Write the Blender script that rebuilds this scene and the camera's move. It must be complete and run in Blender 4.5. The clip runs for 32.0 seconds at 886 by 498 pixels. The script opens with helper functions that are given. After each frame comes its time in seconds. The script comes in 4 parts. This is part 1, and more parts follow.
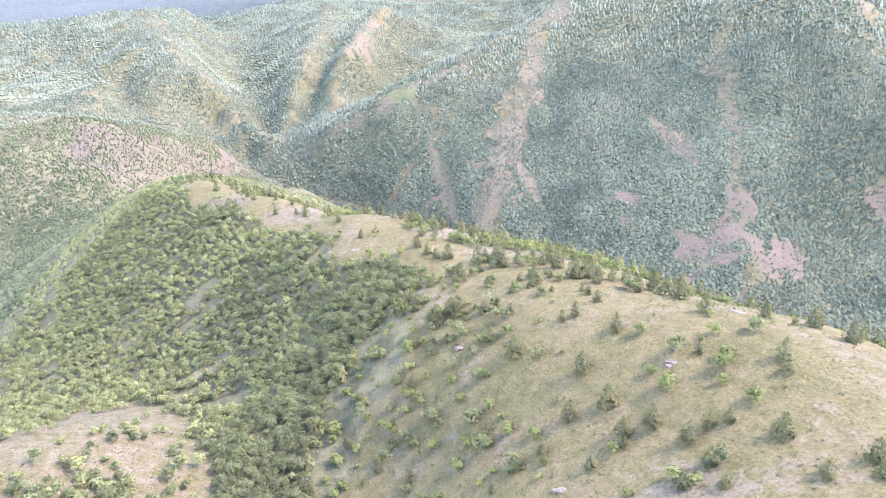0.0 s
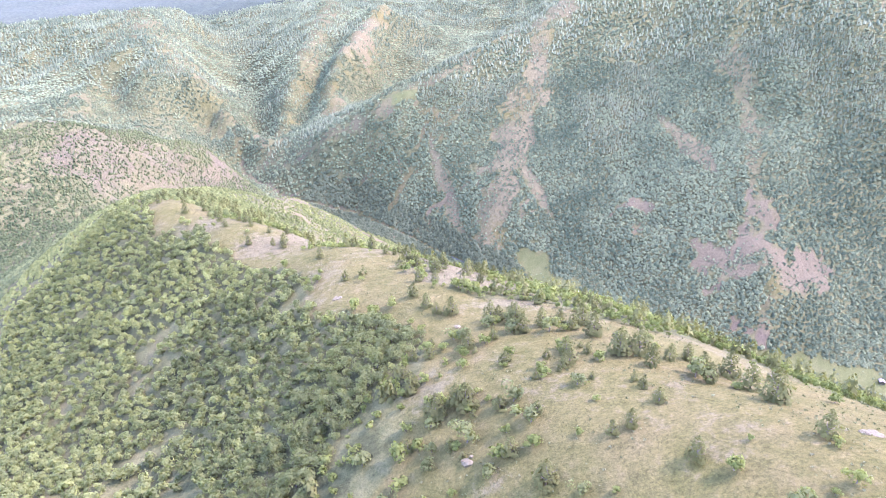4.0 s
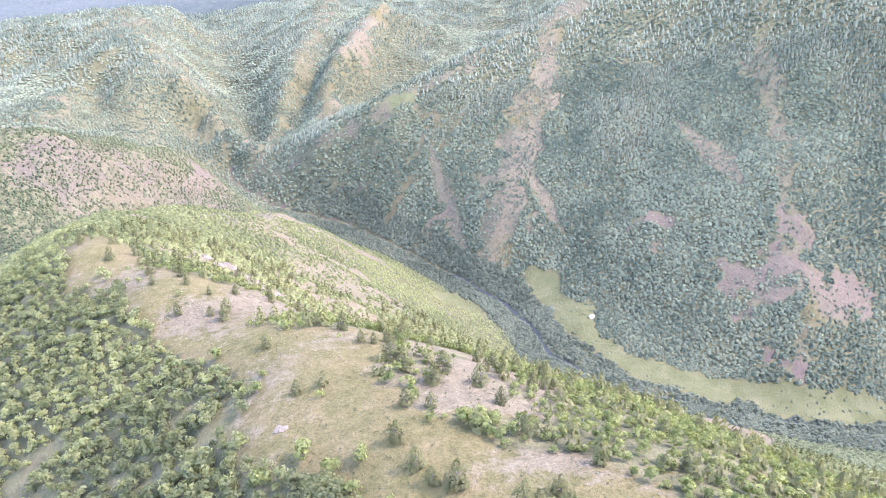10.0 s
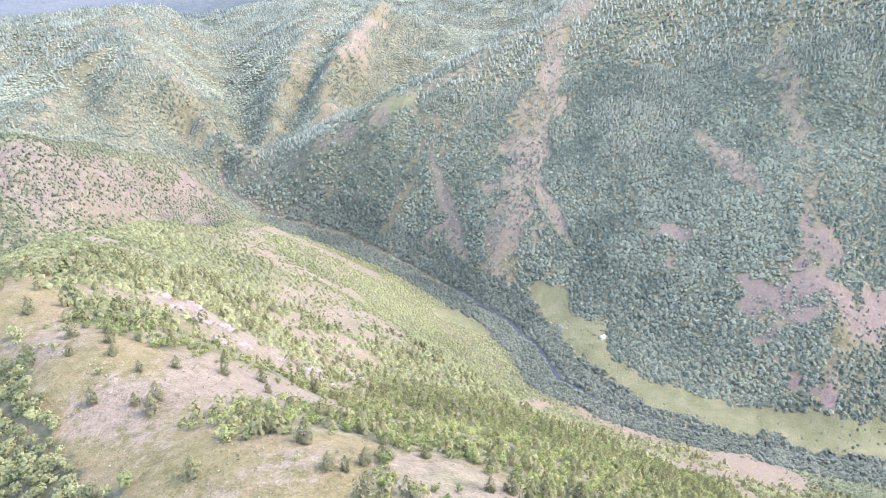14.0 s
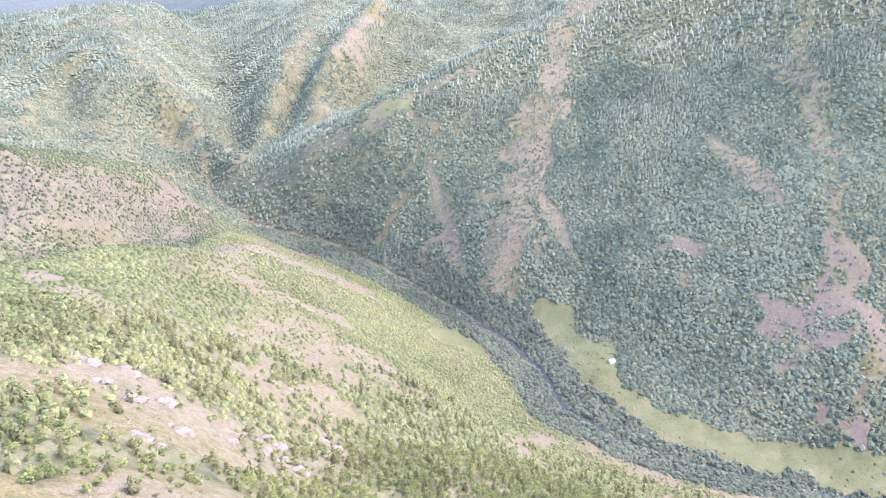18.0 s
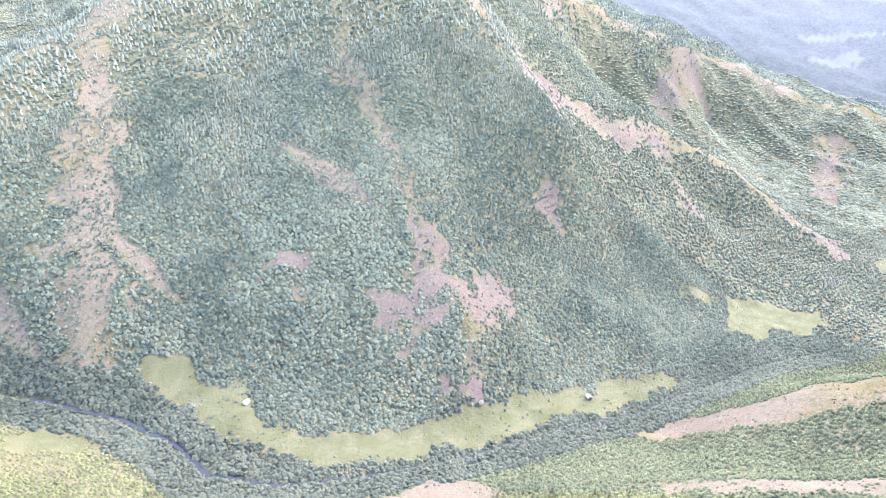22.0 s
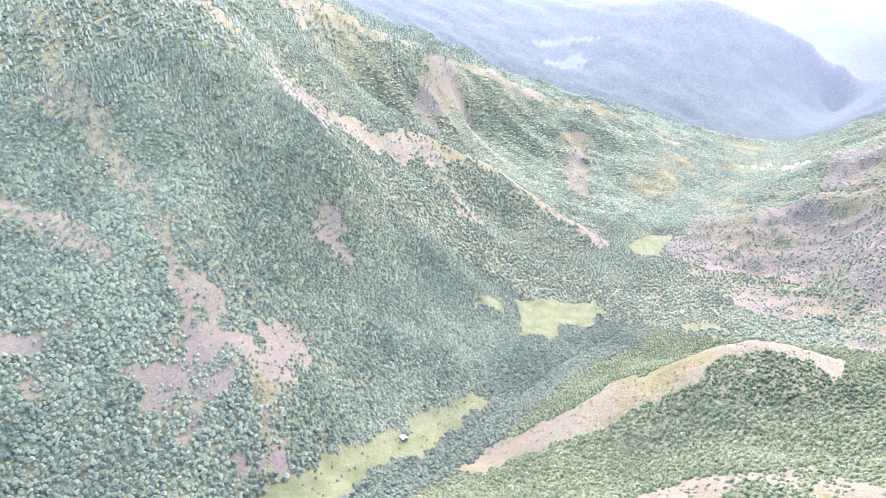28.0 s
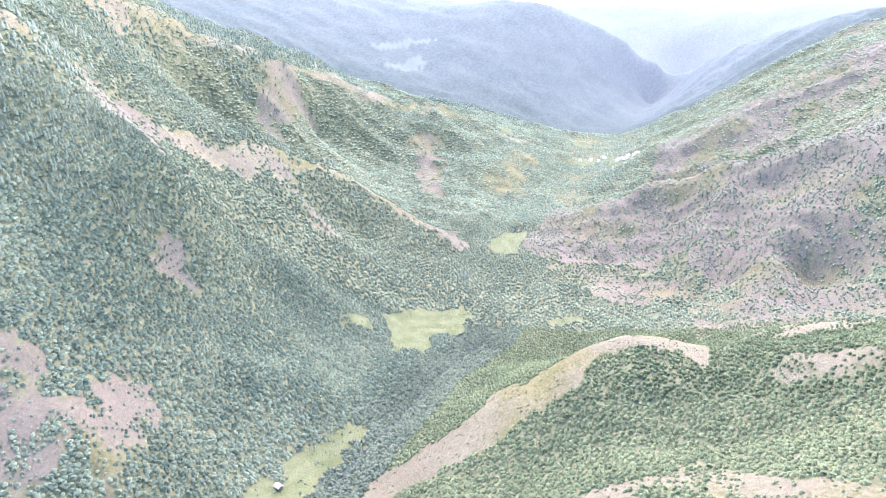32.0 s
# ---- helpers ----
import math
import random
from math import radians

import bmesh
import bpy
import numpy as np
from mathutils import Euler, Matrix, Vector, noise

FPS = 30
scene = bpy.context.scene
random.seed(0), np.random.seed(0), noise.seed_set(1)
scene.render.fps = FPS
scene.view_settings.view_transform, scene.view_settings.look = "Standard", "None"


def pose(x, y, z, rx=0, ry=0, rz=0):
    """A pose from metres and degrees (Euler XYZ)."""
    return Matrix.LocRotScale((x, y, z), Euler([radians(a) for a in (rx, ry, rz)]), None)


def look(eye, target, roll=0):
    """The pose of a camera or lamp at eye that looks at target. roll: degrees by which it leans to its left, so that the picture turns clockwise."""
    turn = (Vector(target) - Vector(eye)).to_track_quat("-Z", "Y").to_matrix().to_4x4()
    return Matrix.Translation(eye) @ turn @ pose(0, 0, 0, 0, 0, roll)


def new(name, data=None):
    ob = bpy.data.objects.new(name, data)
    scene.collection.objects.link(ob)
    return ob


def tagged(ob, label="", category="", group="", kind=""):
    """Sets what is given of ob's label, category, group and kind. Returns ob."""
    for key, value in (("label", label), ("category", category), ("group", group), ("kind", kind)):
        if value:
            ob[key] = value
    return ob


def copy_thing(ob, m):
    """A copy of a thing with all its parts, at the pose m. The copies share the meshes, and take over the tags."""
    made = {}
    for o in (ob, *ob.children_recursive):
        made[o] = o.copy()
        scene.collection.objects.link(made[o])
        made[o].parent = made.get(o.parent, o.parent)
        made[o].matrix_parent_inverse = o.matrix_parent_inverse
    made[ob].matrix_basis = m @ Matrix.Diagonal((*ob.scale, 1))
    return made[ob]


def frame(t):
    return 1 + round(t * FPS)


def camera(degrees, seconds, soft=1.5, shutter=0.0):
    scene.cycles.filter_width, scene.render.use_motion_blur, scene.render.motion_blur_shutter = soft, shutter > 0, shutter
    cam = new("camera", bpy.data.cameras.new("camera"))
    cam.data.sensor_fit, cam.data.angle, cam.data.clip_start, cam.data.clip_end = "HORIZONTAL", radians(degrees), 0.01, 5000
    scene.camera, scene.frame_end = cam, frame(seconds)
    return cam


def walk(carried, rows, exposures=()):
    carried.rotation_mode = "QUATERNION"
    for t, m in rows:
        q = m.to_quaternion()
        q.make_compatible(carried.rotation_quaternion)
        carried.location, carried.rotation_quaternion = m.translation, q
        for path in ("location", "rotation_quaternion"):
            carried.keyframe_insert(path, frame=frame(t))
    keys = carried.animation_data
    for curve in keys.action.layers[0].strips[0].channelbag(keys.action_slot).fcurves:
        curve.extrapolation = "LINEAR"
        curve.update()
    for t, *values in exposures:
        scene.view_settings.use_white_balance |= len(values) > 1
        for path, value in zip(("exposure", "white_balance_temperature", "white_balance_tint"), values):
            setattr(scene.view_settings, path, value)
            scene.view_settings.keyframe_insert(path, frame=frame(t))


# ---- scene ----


def flight(x, y, z, heading, tilt, lean):
    """Camera pose: place, compass heading clockwise from +y, tilt above the horizon, lean to the left."""
    h, t = radians(heading), radians(tilt)
    way = Vector((math.sin(h) * math.cos(t), math.cos(h) * math.cos(t), math.sin(t)))
    eye = Vector((x, y, z))
    return look(eye, eye + way, lean)


cam = camera(68.79, 32.0, soft=1.0)
PATH = [
    (0, flight(-0.00, 0.00, 400.00, -0.75, -21.01, 0.18)),
    (1, flight(0.09, 11.55, 399.37, -0.82, -21.06, 0.08)),
    (2, flight(0.03, 23.33, 398.89, -0.90, -21.09, 0.01)),
    (3, flight(-0.27, 35.15, 398.35, -0.93, -21.08, -0.09)),
    (3.5, flight(-0.44, 41.06, 398.10, -0.95, -21.10, -0.07)),
    (5.5, flight(-0.82, 65.28, 396.01, -0.99, -21.05, -0.11)),
    (6, flight(-0.89, 71.43, 395.50, -0.99, -21.04, -0.06)),
    (6.5, flight(-1.02, 77.53, 394.96, -1.08, -21.07, -0.03)),
    (7, flight(-1.17, 83.62, 394.41, -0.98, -21.02, -0.02)),
    (7.5, flight(-1.30, 89.72, 393.89, -1.06, -21.03, -0.02)),
    (8, flight(-1.41, 95.75, 393.41, -0.99, -21.05, -0.02)),
    (8.5, flight(-1.52, 101.63, 392.96, -1.10, -21.02, -0.01)),
    (9, flight(-1.60, 107.48, 392.58, -1.02, -21.04, -0.01)),
    (9.5, flight(-1.64, 113.39, 392.29, -1.10, -21.06, -0.01)),
    (10, flight(-1.68, 119.33, 392.04, -1.05, -21.07, -0.01)),
    (10.5, flight(-1.73, 125.28, 391.77, -1.14, -21.10, 0.00)),
    (11, flight(-1.77, 131.30, 391.51, -1.09, -21.09, 0.02)),
    (11.5, flight(-1.78, 137.48, 391.31, -1.17, -21.16, 0.00)),
    (12, flight(-1.83, 143.65, 391.05, -1.14, -21.11, -0.00)),
    (12.5, flight(-2.00, 149.63, 390.61, -1.12, -21.17, 0.03)),
    (13, flight(-2.23, 155.58, 390.12, -1.13, -21.08, 0.07)),
    (13.5, flight(-2.47, 161.67, 389.68, -1.15, -21.10, 0.08)),
    (14, flight(-2.70, 167.78, 389.29, -1.12, -21.03, 0.09)),
    (14.5, flight(-2.92, 173.81, 388.95, -1.11, -21.01, 0.13)),
    (16.5, flight(-1.70, 199.56, 389.73, -1.26, -21.19, 0.05)),
    (17, flight(-1.03, 205.84, 389.85, -1.30, -21.24, 0.03)),
    (17.5, flight(-0.48, 212.14, 390.04, -1.26, -21.24, 0.04)),
    (18, flight(-0.02, 218.36, 390.36, -1.17, -21.30, 0.02)),
    (18.5, flight(0.52, 224.49, 390.87, 0.29, -21.34, -0.02)),
    (19, flight(1.06, 230.48, 391.51, 6.56, -21.37, -0.07)),
    (19.5, flight(1.51, 236.56, 392.22, 12.61, -21.39, -0.13)),
    (20, flight(1.94, 242.82, 392.95, 18.16, -21.45, -0.13)),
    (20.5, flight(2.41, 249.14, 393.59, 23.66, -21.53, -0.11)),
    (21, flight(3.19, 255.57, 394.05, 28.55, -21.30, -0.03)),
    (21.5, flight(4.19, 261.90, 394.30, 32.99, -21.00, 0.00)),
    (22, flight(5.62, 268.02, 394.37, 36.14, -21.04, 0.07)),
    (22.5, flight(7.55, 273.69, 394.34, 38.39, -21.10, 0.14)),
    (23, flight(9.99, 278.93, 394.23, 40.42, -21.06, 0.14)),
    (23.5, flight(12.70, 283.70, 394.13, 42.07, -21.04, 0.17)),
    (24, flight(15.75, 288.19, 394.07, 42.94, -21.02, 0.16)),
    (24.5, flight(19.06, 292.46, 394.16, 43.13, -20.97, 0.10)),
    (26.5, flight(36.27, 307.36, 397.68, 47.80, -20.43, -0.03)),
    (27, flight(39.99, 311.31, 397.72, 51.56, -20.40, -0.02)),
    (27.5, flight(43.72, 315.26, 397.58, 54.34, -20.29, -0.05)),
    (28, flight(47.44, 319.14, 397.31, 56.74, -20.39, -0.08)),
    (28.5, flight(51.11, 322.88, 396.97, 59.29, -20.29, -0.09)),
    (29, flight(54.77, 326.55, 396.63, 61.16, -20.33, -0.09)),
    (29.5, flight(58.48, 330.23, 396.37, 63.38, -20.43, -0.10)),
    (30, flight(62.30, 333.84, 396.18, 63.86, -20.27, -0.13)),
    (31, flight(70.61, 340.32, 396.07, 65.93, -20.27, -0.11)),
    (32, flight(77.95, 346.85, 396.55, 70.48, -20.21, -0.24)),
]
EXPOSURES = [(0, 4.0, 5850, 46), (17, 3.85, 5850, 46), (20, 4.05, 5850, 45), (24, 4.25, 5900, 45), (28, 4.25, 5850, 41), (32, 4.15, 5800, 38)]
walk(cam, PATH, EXPOSURES)

# ---- light ----
SUN_HEADING, SUN_HEIGHT = 87.0, 51.0
world = bpy.data.worlds.new("sky")
scene.world = world
world.use_nodes = True
wn = world.node_tree.nodes
sky = wn.new("ShaderNodeTexSky")
sky.sky_type = "NISHITA"
sky.sun_disc = False
sky.sun_elevation, sky.sun_rotation = radians(SUN_HEIGHT), radians(SUN_HEADING)
sky.altitude, sky.air_density, sky.dust_density, sky.ozone_density = 600, 1.1, 0.8, 1.2
wn["Background"].inputs["Strength"].default_value = 0.15
world.node_tree.links.new(sky.outputs["Color"], wn["Background"].inputs["Color"])
sun = new("sun", bpy.data.lights.new("sun", "SUN"))
sun.data.energy, sun.data.angle, sun.data.color = 0.85, radians(5), (1.0, 0.95, 0.87)
sh, se = radians(SUN_HEADING), radians(SUN_HEIGHT)
sun.matrix_world = look((0, 0, 900), Vector((0, 0, 900)) - Vector((math.sin(sh) * math.cos(se), math.cos(sh) * math.cos(se), math.sin(se))))

# ---- lie of the land: crests and valley floors, in metres ----
CRESTS = dict(
    spur=[(300, -260, 365), (190, -80, 356), (100, 40, 347), (60, 112, 342), (30, 168, 328), (10, 198, 321), (-14, 222, 317), (-48, 258, 315),
          (-95, 300, 311), (-140, 345, 308), (-165, 390, 298), (-222, 505, 268), (-215, 610, 238), (-197, 727, 200), (-165, 830, 145)],
    dome=[(42, 97, 330), (53, 120, 341), (33, 133, 332), (10, 140, 323), (-5, 161, 318)],
    west_knoll=[(-150, 60, 312), (-98, 124, 300), (-94, 142, 296)],
    west_flank=[(-25, 153, 305), (-30, 185, 307), (-52, 223, 304), (-68, 233, 298), (-94, 257, 291), (-137, 303, 290), (-165, 327, 287)],
    flank_high=[(103, 310, 240), (57, 317, 262), (24, 283, 288), (-28, 310, 287), (-86, 366, 280), (-116, 363, 290)],
    flank_mid=[(-46, 377, 245), (-58, 425, 230), (-60, 540, 195), (-112, 687, 163), (-90, 780, 125)],
    flank_low=[(73, 572, 95), (5, 522, 170), (-32, 486, 194), (-92, 536, 200), (-150, 560, 228)],
    bare_spur=[(455, 545, 28), (470, 500, 62), (517, 446, 98), (564, 410, 118), (598, 368, 130), (592, 319, 141), (560, 250, 163), (500, 150, 215), (400, 20, 280)],
    bare_spur_b=[(720, 300, 60), (690, 230, 120), (674, 176, 146), (600, 60, 200), (520, -60, 270)],
    bare_spur_c=[(320, 462, 98), (408, 335, 142), (395, 262, 170), (330, 180, 218), (200, 90, 285)],
    pink_ridge=[(-1000, 760, 300), (-700, 790, 280), (-446, 834, 250), (-419, 876, 233), (-368, 929, 218), (-334, 945, 190), (-301, 949, 155), (-262, 945, 126)],
    pink_front=[(-407, 812, 215), (-366, 815, 179), (-330, 850, 165)],
    rock_rib=[(322, 646, 64), (345, 690, 105), (356, 740, 138), (358, 788, 169), (378, 868, 226), (392, 900, 252), (383, 974, 300), (433, 1101, 392), (470, 1260, 470), (560, 1500, 560)],
    tan_rib=[(30, 850, 84), (50, 880, 112), (62, 917, 147), (90, 1000, 205), (113, 1084, 265), (148, 1199, 345), (190, 1270, 385), (300, 1450, 470)],
    glade_ridge=[(190, 1270, 385), (78, 1217, 336), (-18, 1123, 285), (-62, 1108, 267), (-121, 1090, 239), (-208, 1090, 195), (-290, 1092, 132)],
    east_face=[(528, 640, 62), (540, 765, 130), (590, 830, 240), (600, 905, 310), (600, 1005, 390), (650, 1200, 480)],
    knoll_ridge=[(600, 1005, 390), (700, 960, 262), (800, 940, 212), (926, 905, 178), (1000, 890, 154), (1045, 868, 132), (1090, 790, 66), (1110, 690, 8)],
    knoll_face=[(700, 745, 90), (840, 790, 95), (951, 800, 62)],
    second_spur=[(937, 1323, 430), (1206, 1335, 385), (1518, 1250, 264), (1700, 1080, 175), (1897, 894, 92), (1960, 700, 20)],
    far_east=[(2400, 2300, 520), (2902, 1852, 450), (3156, 1536, 395), (3313, 996, 433), (3361, 677, 300), (3478, 329, 100)],
    far_field=[(2380, 1500, 200), (2570, 1385, 178), (2750, 1200, 190)],
    pink_hill=[(1255, 560, -14), (1290, 490, 14), (1324, 444, 36), (1338, 400, 58), (1322, 359, 76), (1322, 296, 90), (1309, 238, 112), (1304, 193, 138), (1298, 145, 166), (1287, 85, 197), (1300, -120, 300)],
    pink_hill_front=[(1309, 238, 110), (1190, 267, 76), (1081, 284, 54), (981, 289, 22)],
    pink_hill_east=[(1287, 85, 190), (1194, 129, 140), (1052, 190, 96), (933, 207, 62)],
    pink_hill_nose=[(1330, 400, 56), (1280, 410, 22), (1240, 420, 6)],
    pink_hill_back=[(1562, 377, 20), (1622, 336, 44), (1682, 289, 98), (1708, 218, 144), (1754, 167, 178), (1796, 98, 217), (1834, 17, 262), (1800, -200, 350)],
    pink_rib=[(1415, 1206, 280), (1276, 1163, 212), (1198, 1135, 150)],
    south_hill=[(2512, -224, 396), (2854, -20, 318), (3276, 242, 184), (3500, 300, 90)],
    far_gap=[(4950, 1000, 330), (4764, 711, 260), (4675, 515, 172), (4669, 62, 313), (4607, -455, 456)],
    west_rib=[(-350, 1194, 162), (-410, 1269, 186), (-492, 1356, 235), (-585, 1479, 275), (-687, 1620, 309), (-786, 1773, 348), (-848, 1876, 378)],
    west_rib_b=[(-488, 1128, 179), (-549, 1232, 191), (-599, 1285, 224), (-654, 1369, 259), (-732, 1464, 286), (-811, 1660, 313), (-848, 1876, 378)],
    west_rib_c=[(-634, 1115, 207), (-662, 1204, 221), (-705, 1330, 241), (-721, 1401, 260), (-732, 1464, 286)],
    west_sky=[(-1700, 1500, 330), (-1202, 1592, 313), (-1107, 1810, 340), (-976, 1786, 338), (-908, 1823, 352), (-848, 1876, 378), (-797, 2020, 360), (-754, 2101, 320)],
    mid_rib=[(-342, 1249, 147), (-336, 1334, 188), (-337, 1468, 234), (-349, 1640, 279), (-361, 1883, 339), (-366, 2086, 385)],
    pale_rib=[(-219, 1289, 196), (-242, 1346, 226), (-257, 1425, 252), (-244, 1519, 287), (-234, 1611, 306), (-219, 1805, 342), (-197, 2009, 378)],
    north_rib=[(69, 1800, 270), (100, 2217, 292), (303, 2397, 385), (500, 2600, 500)],
    north_wall=[(-2300, 2900, 420), (-1931, 3137, 470), (-1300, 3250, 520), (-785, 3321, 540), (-24, 3418, 560), (700, 3300, 620)],
)
VALLEYS = dict(
    river=[(-420, 1270, 128), (-362, 1140, 112), (-280, 1050, 102), (-150, 995, 92), (-71, 928, 82), (-3, 864, 71), (60, 790, 66), (84, 745, 62), (96, 692, 58),
           (135, 655, 55), (190, 632, 50), (261, 612, 45), (340, 600, 40), (424, 585, 35), (508, 572, 30), (571, 562, 26), (646, 563, 20), (777, 535, 12),
           (900, 530, 8), (1050, 548, 3), (1180, 610, -3), (1330, 610, -7), (1589, 573, -11), (2026, 545, -16), (3045, 496, -22), (3700, 420, -24), (4600, 300, -24)],
    meadow=[(116, 800, 80), (138, 725, 74), (200, 672, 60), (300, 630, 47), (420, 618, 38), (480, 612, 34)],
    far_bank=[(30, 690, 70), (-20, 780, 78), (20, 650, 84)],
    west_gully=[(-20, 110, 290), (-27, 129, 292), (-73, 168, 279), (-120, 205, 266), (-159, 245, 255), (-300, 330, 200), (-420, 480, 150), (-600, 560, 110)],
    west_valley=[(-230, 700, 172), (-290, 760, 160), (-330, 800, 158)],
    gully_mid=[(180, 745, 72), (210, 811, 128), (239, 880, 176), (280, 1000, 262), (330, 1150, 355)],
    gully_east=[(600, 640, 34), (650, 760, 100), (690, 850, 190)],
    knoll_foot=[(700, 610, 18), (830, 640, 12), (1000, 640, 6)],
    hollow_b=[(1190, 740, 2), (1200, 880, 30), (1130, 1000, 95), (1080, 1120, 190)],
    hollow_c=[(1400, 760, -2), (1480, 950, 25), (1400, 1130, 100)],
    pink_gully=[(1235, 205, 98), (1137, 232, 58), (1008, 248, 28)],
    pink_gully_b=[(1262, 330, 46), (1212, 335, 24), (1082, 347, 3)],
    pink_saddle=[(1470, 440, -8), (1520, 330, 30), (1520, 240, 62), (1510, 160, 96), (1500, 60, 150)],
    far_vale=[(2100, 800, 10), (2200, 1100, 70), (2100, 1500, 170)],
    south_flat=[(760, 440, 16), (900, 400, 6), (1074, 431, -6), (1027, 309, 0), (1000, 150, 30)],
    south_draw=[(800, 120, 80), (760, 0, 140)],
    draw_a=[(450, 400, 96), (470, 330, 122), (470, 240, 160)],
    draw_b=[(640, 330, 90), (628, 250, 125), (590, 150, 180)],
    draw_c=[(300, 560, 50), (230, 470, 110), (200, 380, 165), (180, 260, 235)],
    upper_vale=[(-362, 1253, 122), (-398, 1347, 134), (-457, 1496, 162), (-538, 1680, 198), (-631, 1912, 246), (-714, 2148, 295)],
    west_gully_b=[(-395, 1221, 131), (-482, 1316, 150), (-571, 1420, 196), (-663, 1543, 240), (-747, 1669, 282)],
    west_gully_c=[(-591, 1176, 178), (-631, 1280, 196), (-716, 1404, 225), (-773, 1487, 254)],
    west_gully_d=[(-712, 1148, 206), (-778, 1320, 220), (-851, 1534, 262)],
    mid_gully=[(-308, 1342, 152), (-307, 1475, 188), (-304, 1619, 241), (-299, 1813, 306), (-289, 2048, 356)],
    pale_gully=[(-193, 1365, 184), (-195, 1526, 205), (-161, 1752, 250), (-111, 1966, 294)],
    behind_sky=[(-1500, 2000, 270), (-1130, 2080, 262), (-900, 2250, 285)],
    behind_glade=[(-60, 1330, 205), (60, 1420, 240), (200, 1560, 300)],
    second_gully=[(1096, 1154, 145), (1128, 1215, 190)],
    west_side=[(-620, 1100, 165), (-800, 1000, 200)],
    outer=[(-2400, 400, 250), (-2400, 2000, 330), (-900, -500, 260), (300, -900, 420), (1500, -900, 420), (3500, -900, 460), (5200, -600, 430), (5200, 1200, 400), (3500, 2600, 560), (1500, 2600, 560)],
)


def along(line, step):
    """Points every step metres along a line of corners."""
    out = []
    for a, b in zip(line, line[1:]):
        n = max(1, int(math.dist(a[:2], b[:2]) / step))
        out += [tuple(Vector(a).lerp(Vector(b), i / n)) for i in range(n)]
    return out + [tuple(line[-1])]


def thinned(points, gap):
    kept = []
    for p in points:
        if all((p[0] - q[0]) ** 2 + (p[1] - q[1]) ** 2 > (gap * (1 + max(0, math.hypot(p[0] - 100, p[1] - 500) - 700) / 500)) ** 2 for q in kept):
            kept.append(p)
    return kept


FORM = np.array(thinned([p for line in list(CRESTS.values()) + list(VALLEYS.values()) for p in along(line, 45)], 16))
SOFT = 14.0


def kernel(ax, ay, bx, by):
    return np.sqrt((ax[:, None] - bx[None, :]) ** 2 + (ay[:, None] - by[None, :]) ** 2 + SOFT ** 2)


def solve_form():
    n = len(FORM)
    m = np.zeros((n + 3, n + 3))
    m[:n, :n] = kernel(FORM[:, 0], FORM[:, 1], FORM[:, 0], FORM[:, 1]) + np.eye(n) * -6.0
    m[:n, n:] = np.c_[np.ones(n), FORM[:, :2] / 1000]
    m[n:, :n] = m[:n, n:].T
    return np.linalg.solve(m, np.r_[FORM[:, 2], 0, 0, 0])


WEIGHT = solve_form()


def hashed(ix, iy, seed):
    h = (ix.astype(np.int64) * 374761393 + iy.astype(np.int64) * 668265263 + seed * 1442695041) & 0xFFFFFFFF
    h = ((h ^ (h >> 13)) * 1274126177) & 0xFFFFFFFF
    return ((h ^ (h >> 16)) & 0xFFFF) / 65535.0


def value_noise(x, y, size, seed):
    """Smooth noise from -1 to 1 with patches of that size."""
    x, y = x / size, y / size
    ix, iy = np.floor(x), np.floor(y)
    fx, fy = x - ix, y - iy
    fx, fy = fx * fx * (3 - 2 * fx), fy * fy * (3 - 2 * fy)
    a, b = hashed(ix, iy, seed), hashed(ix + 1, iy, seed)
    c, d = hashed(ix, iy + 1, seed), hashed(ix + 1, iy + 1, seed)
    return (a + (b - a) * fx + (c - a) * fy + (a - b - c + d) * fx * fy) * 2 - 1


def fractal(x, y, size, seed, octaves=4):
    total, power = np.zeros_like(x, dtype=float), 1.0
    for k in range(octaves):
        total += value_noise(x * math.cos(k * 0.9) - y * math.sin(k * 0.9), x * math.sin(k * 0.9) + y * math.cos(k * 0.9), size / 2 ** k, seed + k) * power
        power *= 0.5
    return total


def off_line(x, y, line):
    """How far points lie from a line of corners, across the ground."""
    best = np.full(np.shape(x), 1e9)
    for a, b in zip(line, line[1:]):
        ax, ay, bx, by = a[0], a[1], b[0], b[1]
        k = np.clip(((x - ax) * (bx - ax) + (y - ay) * (by - ay)) / ((bx - ax) ** 2 + (by - ay) ** 2), 0, 1)
        best = np.minimum(best, np.hypot(x - ax - k * (bx - ax), y - ay - k * (by - ay)))
    return best


RIVER = VALLEYS["river"]


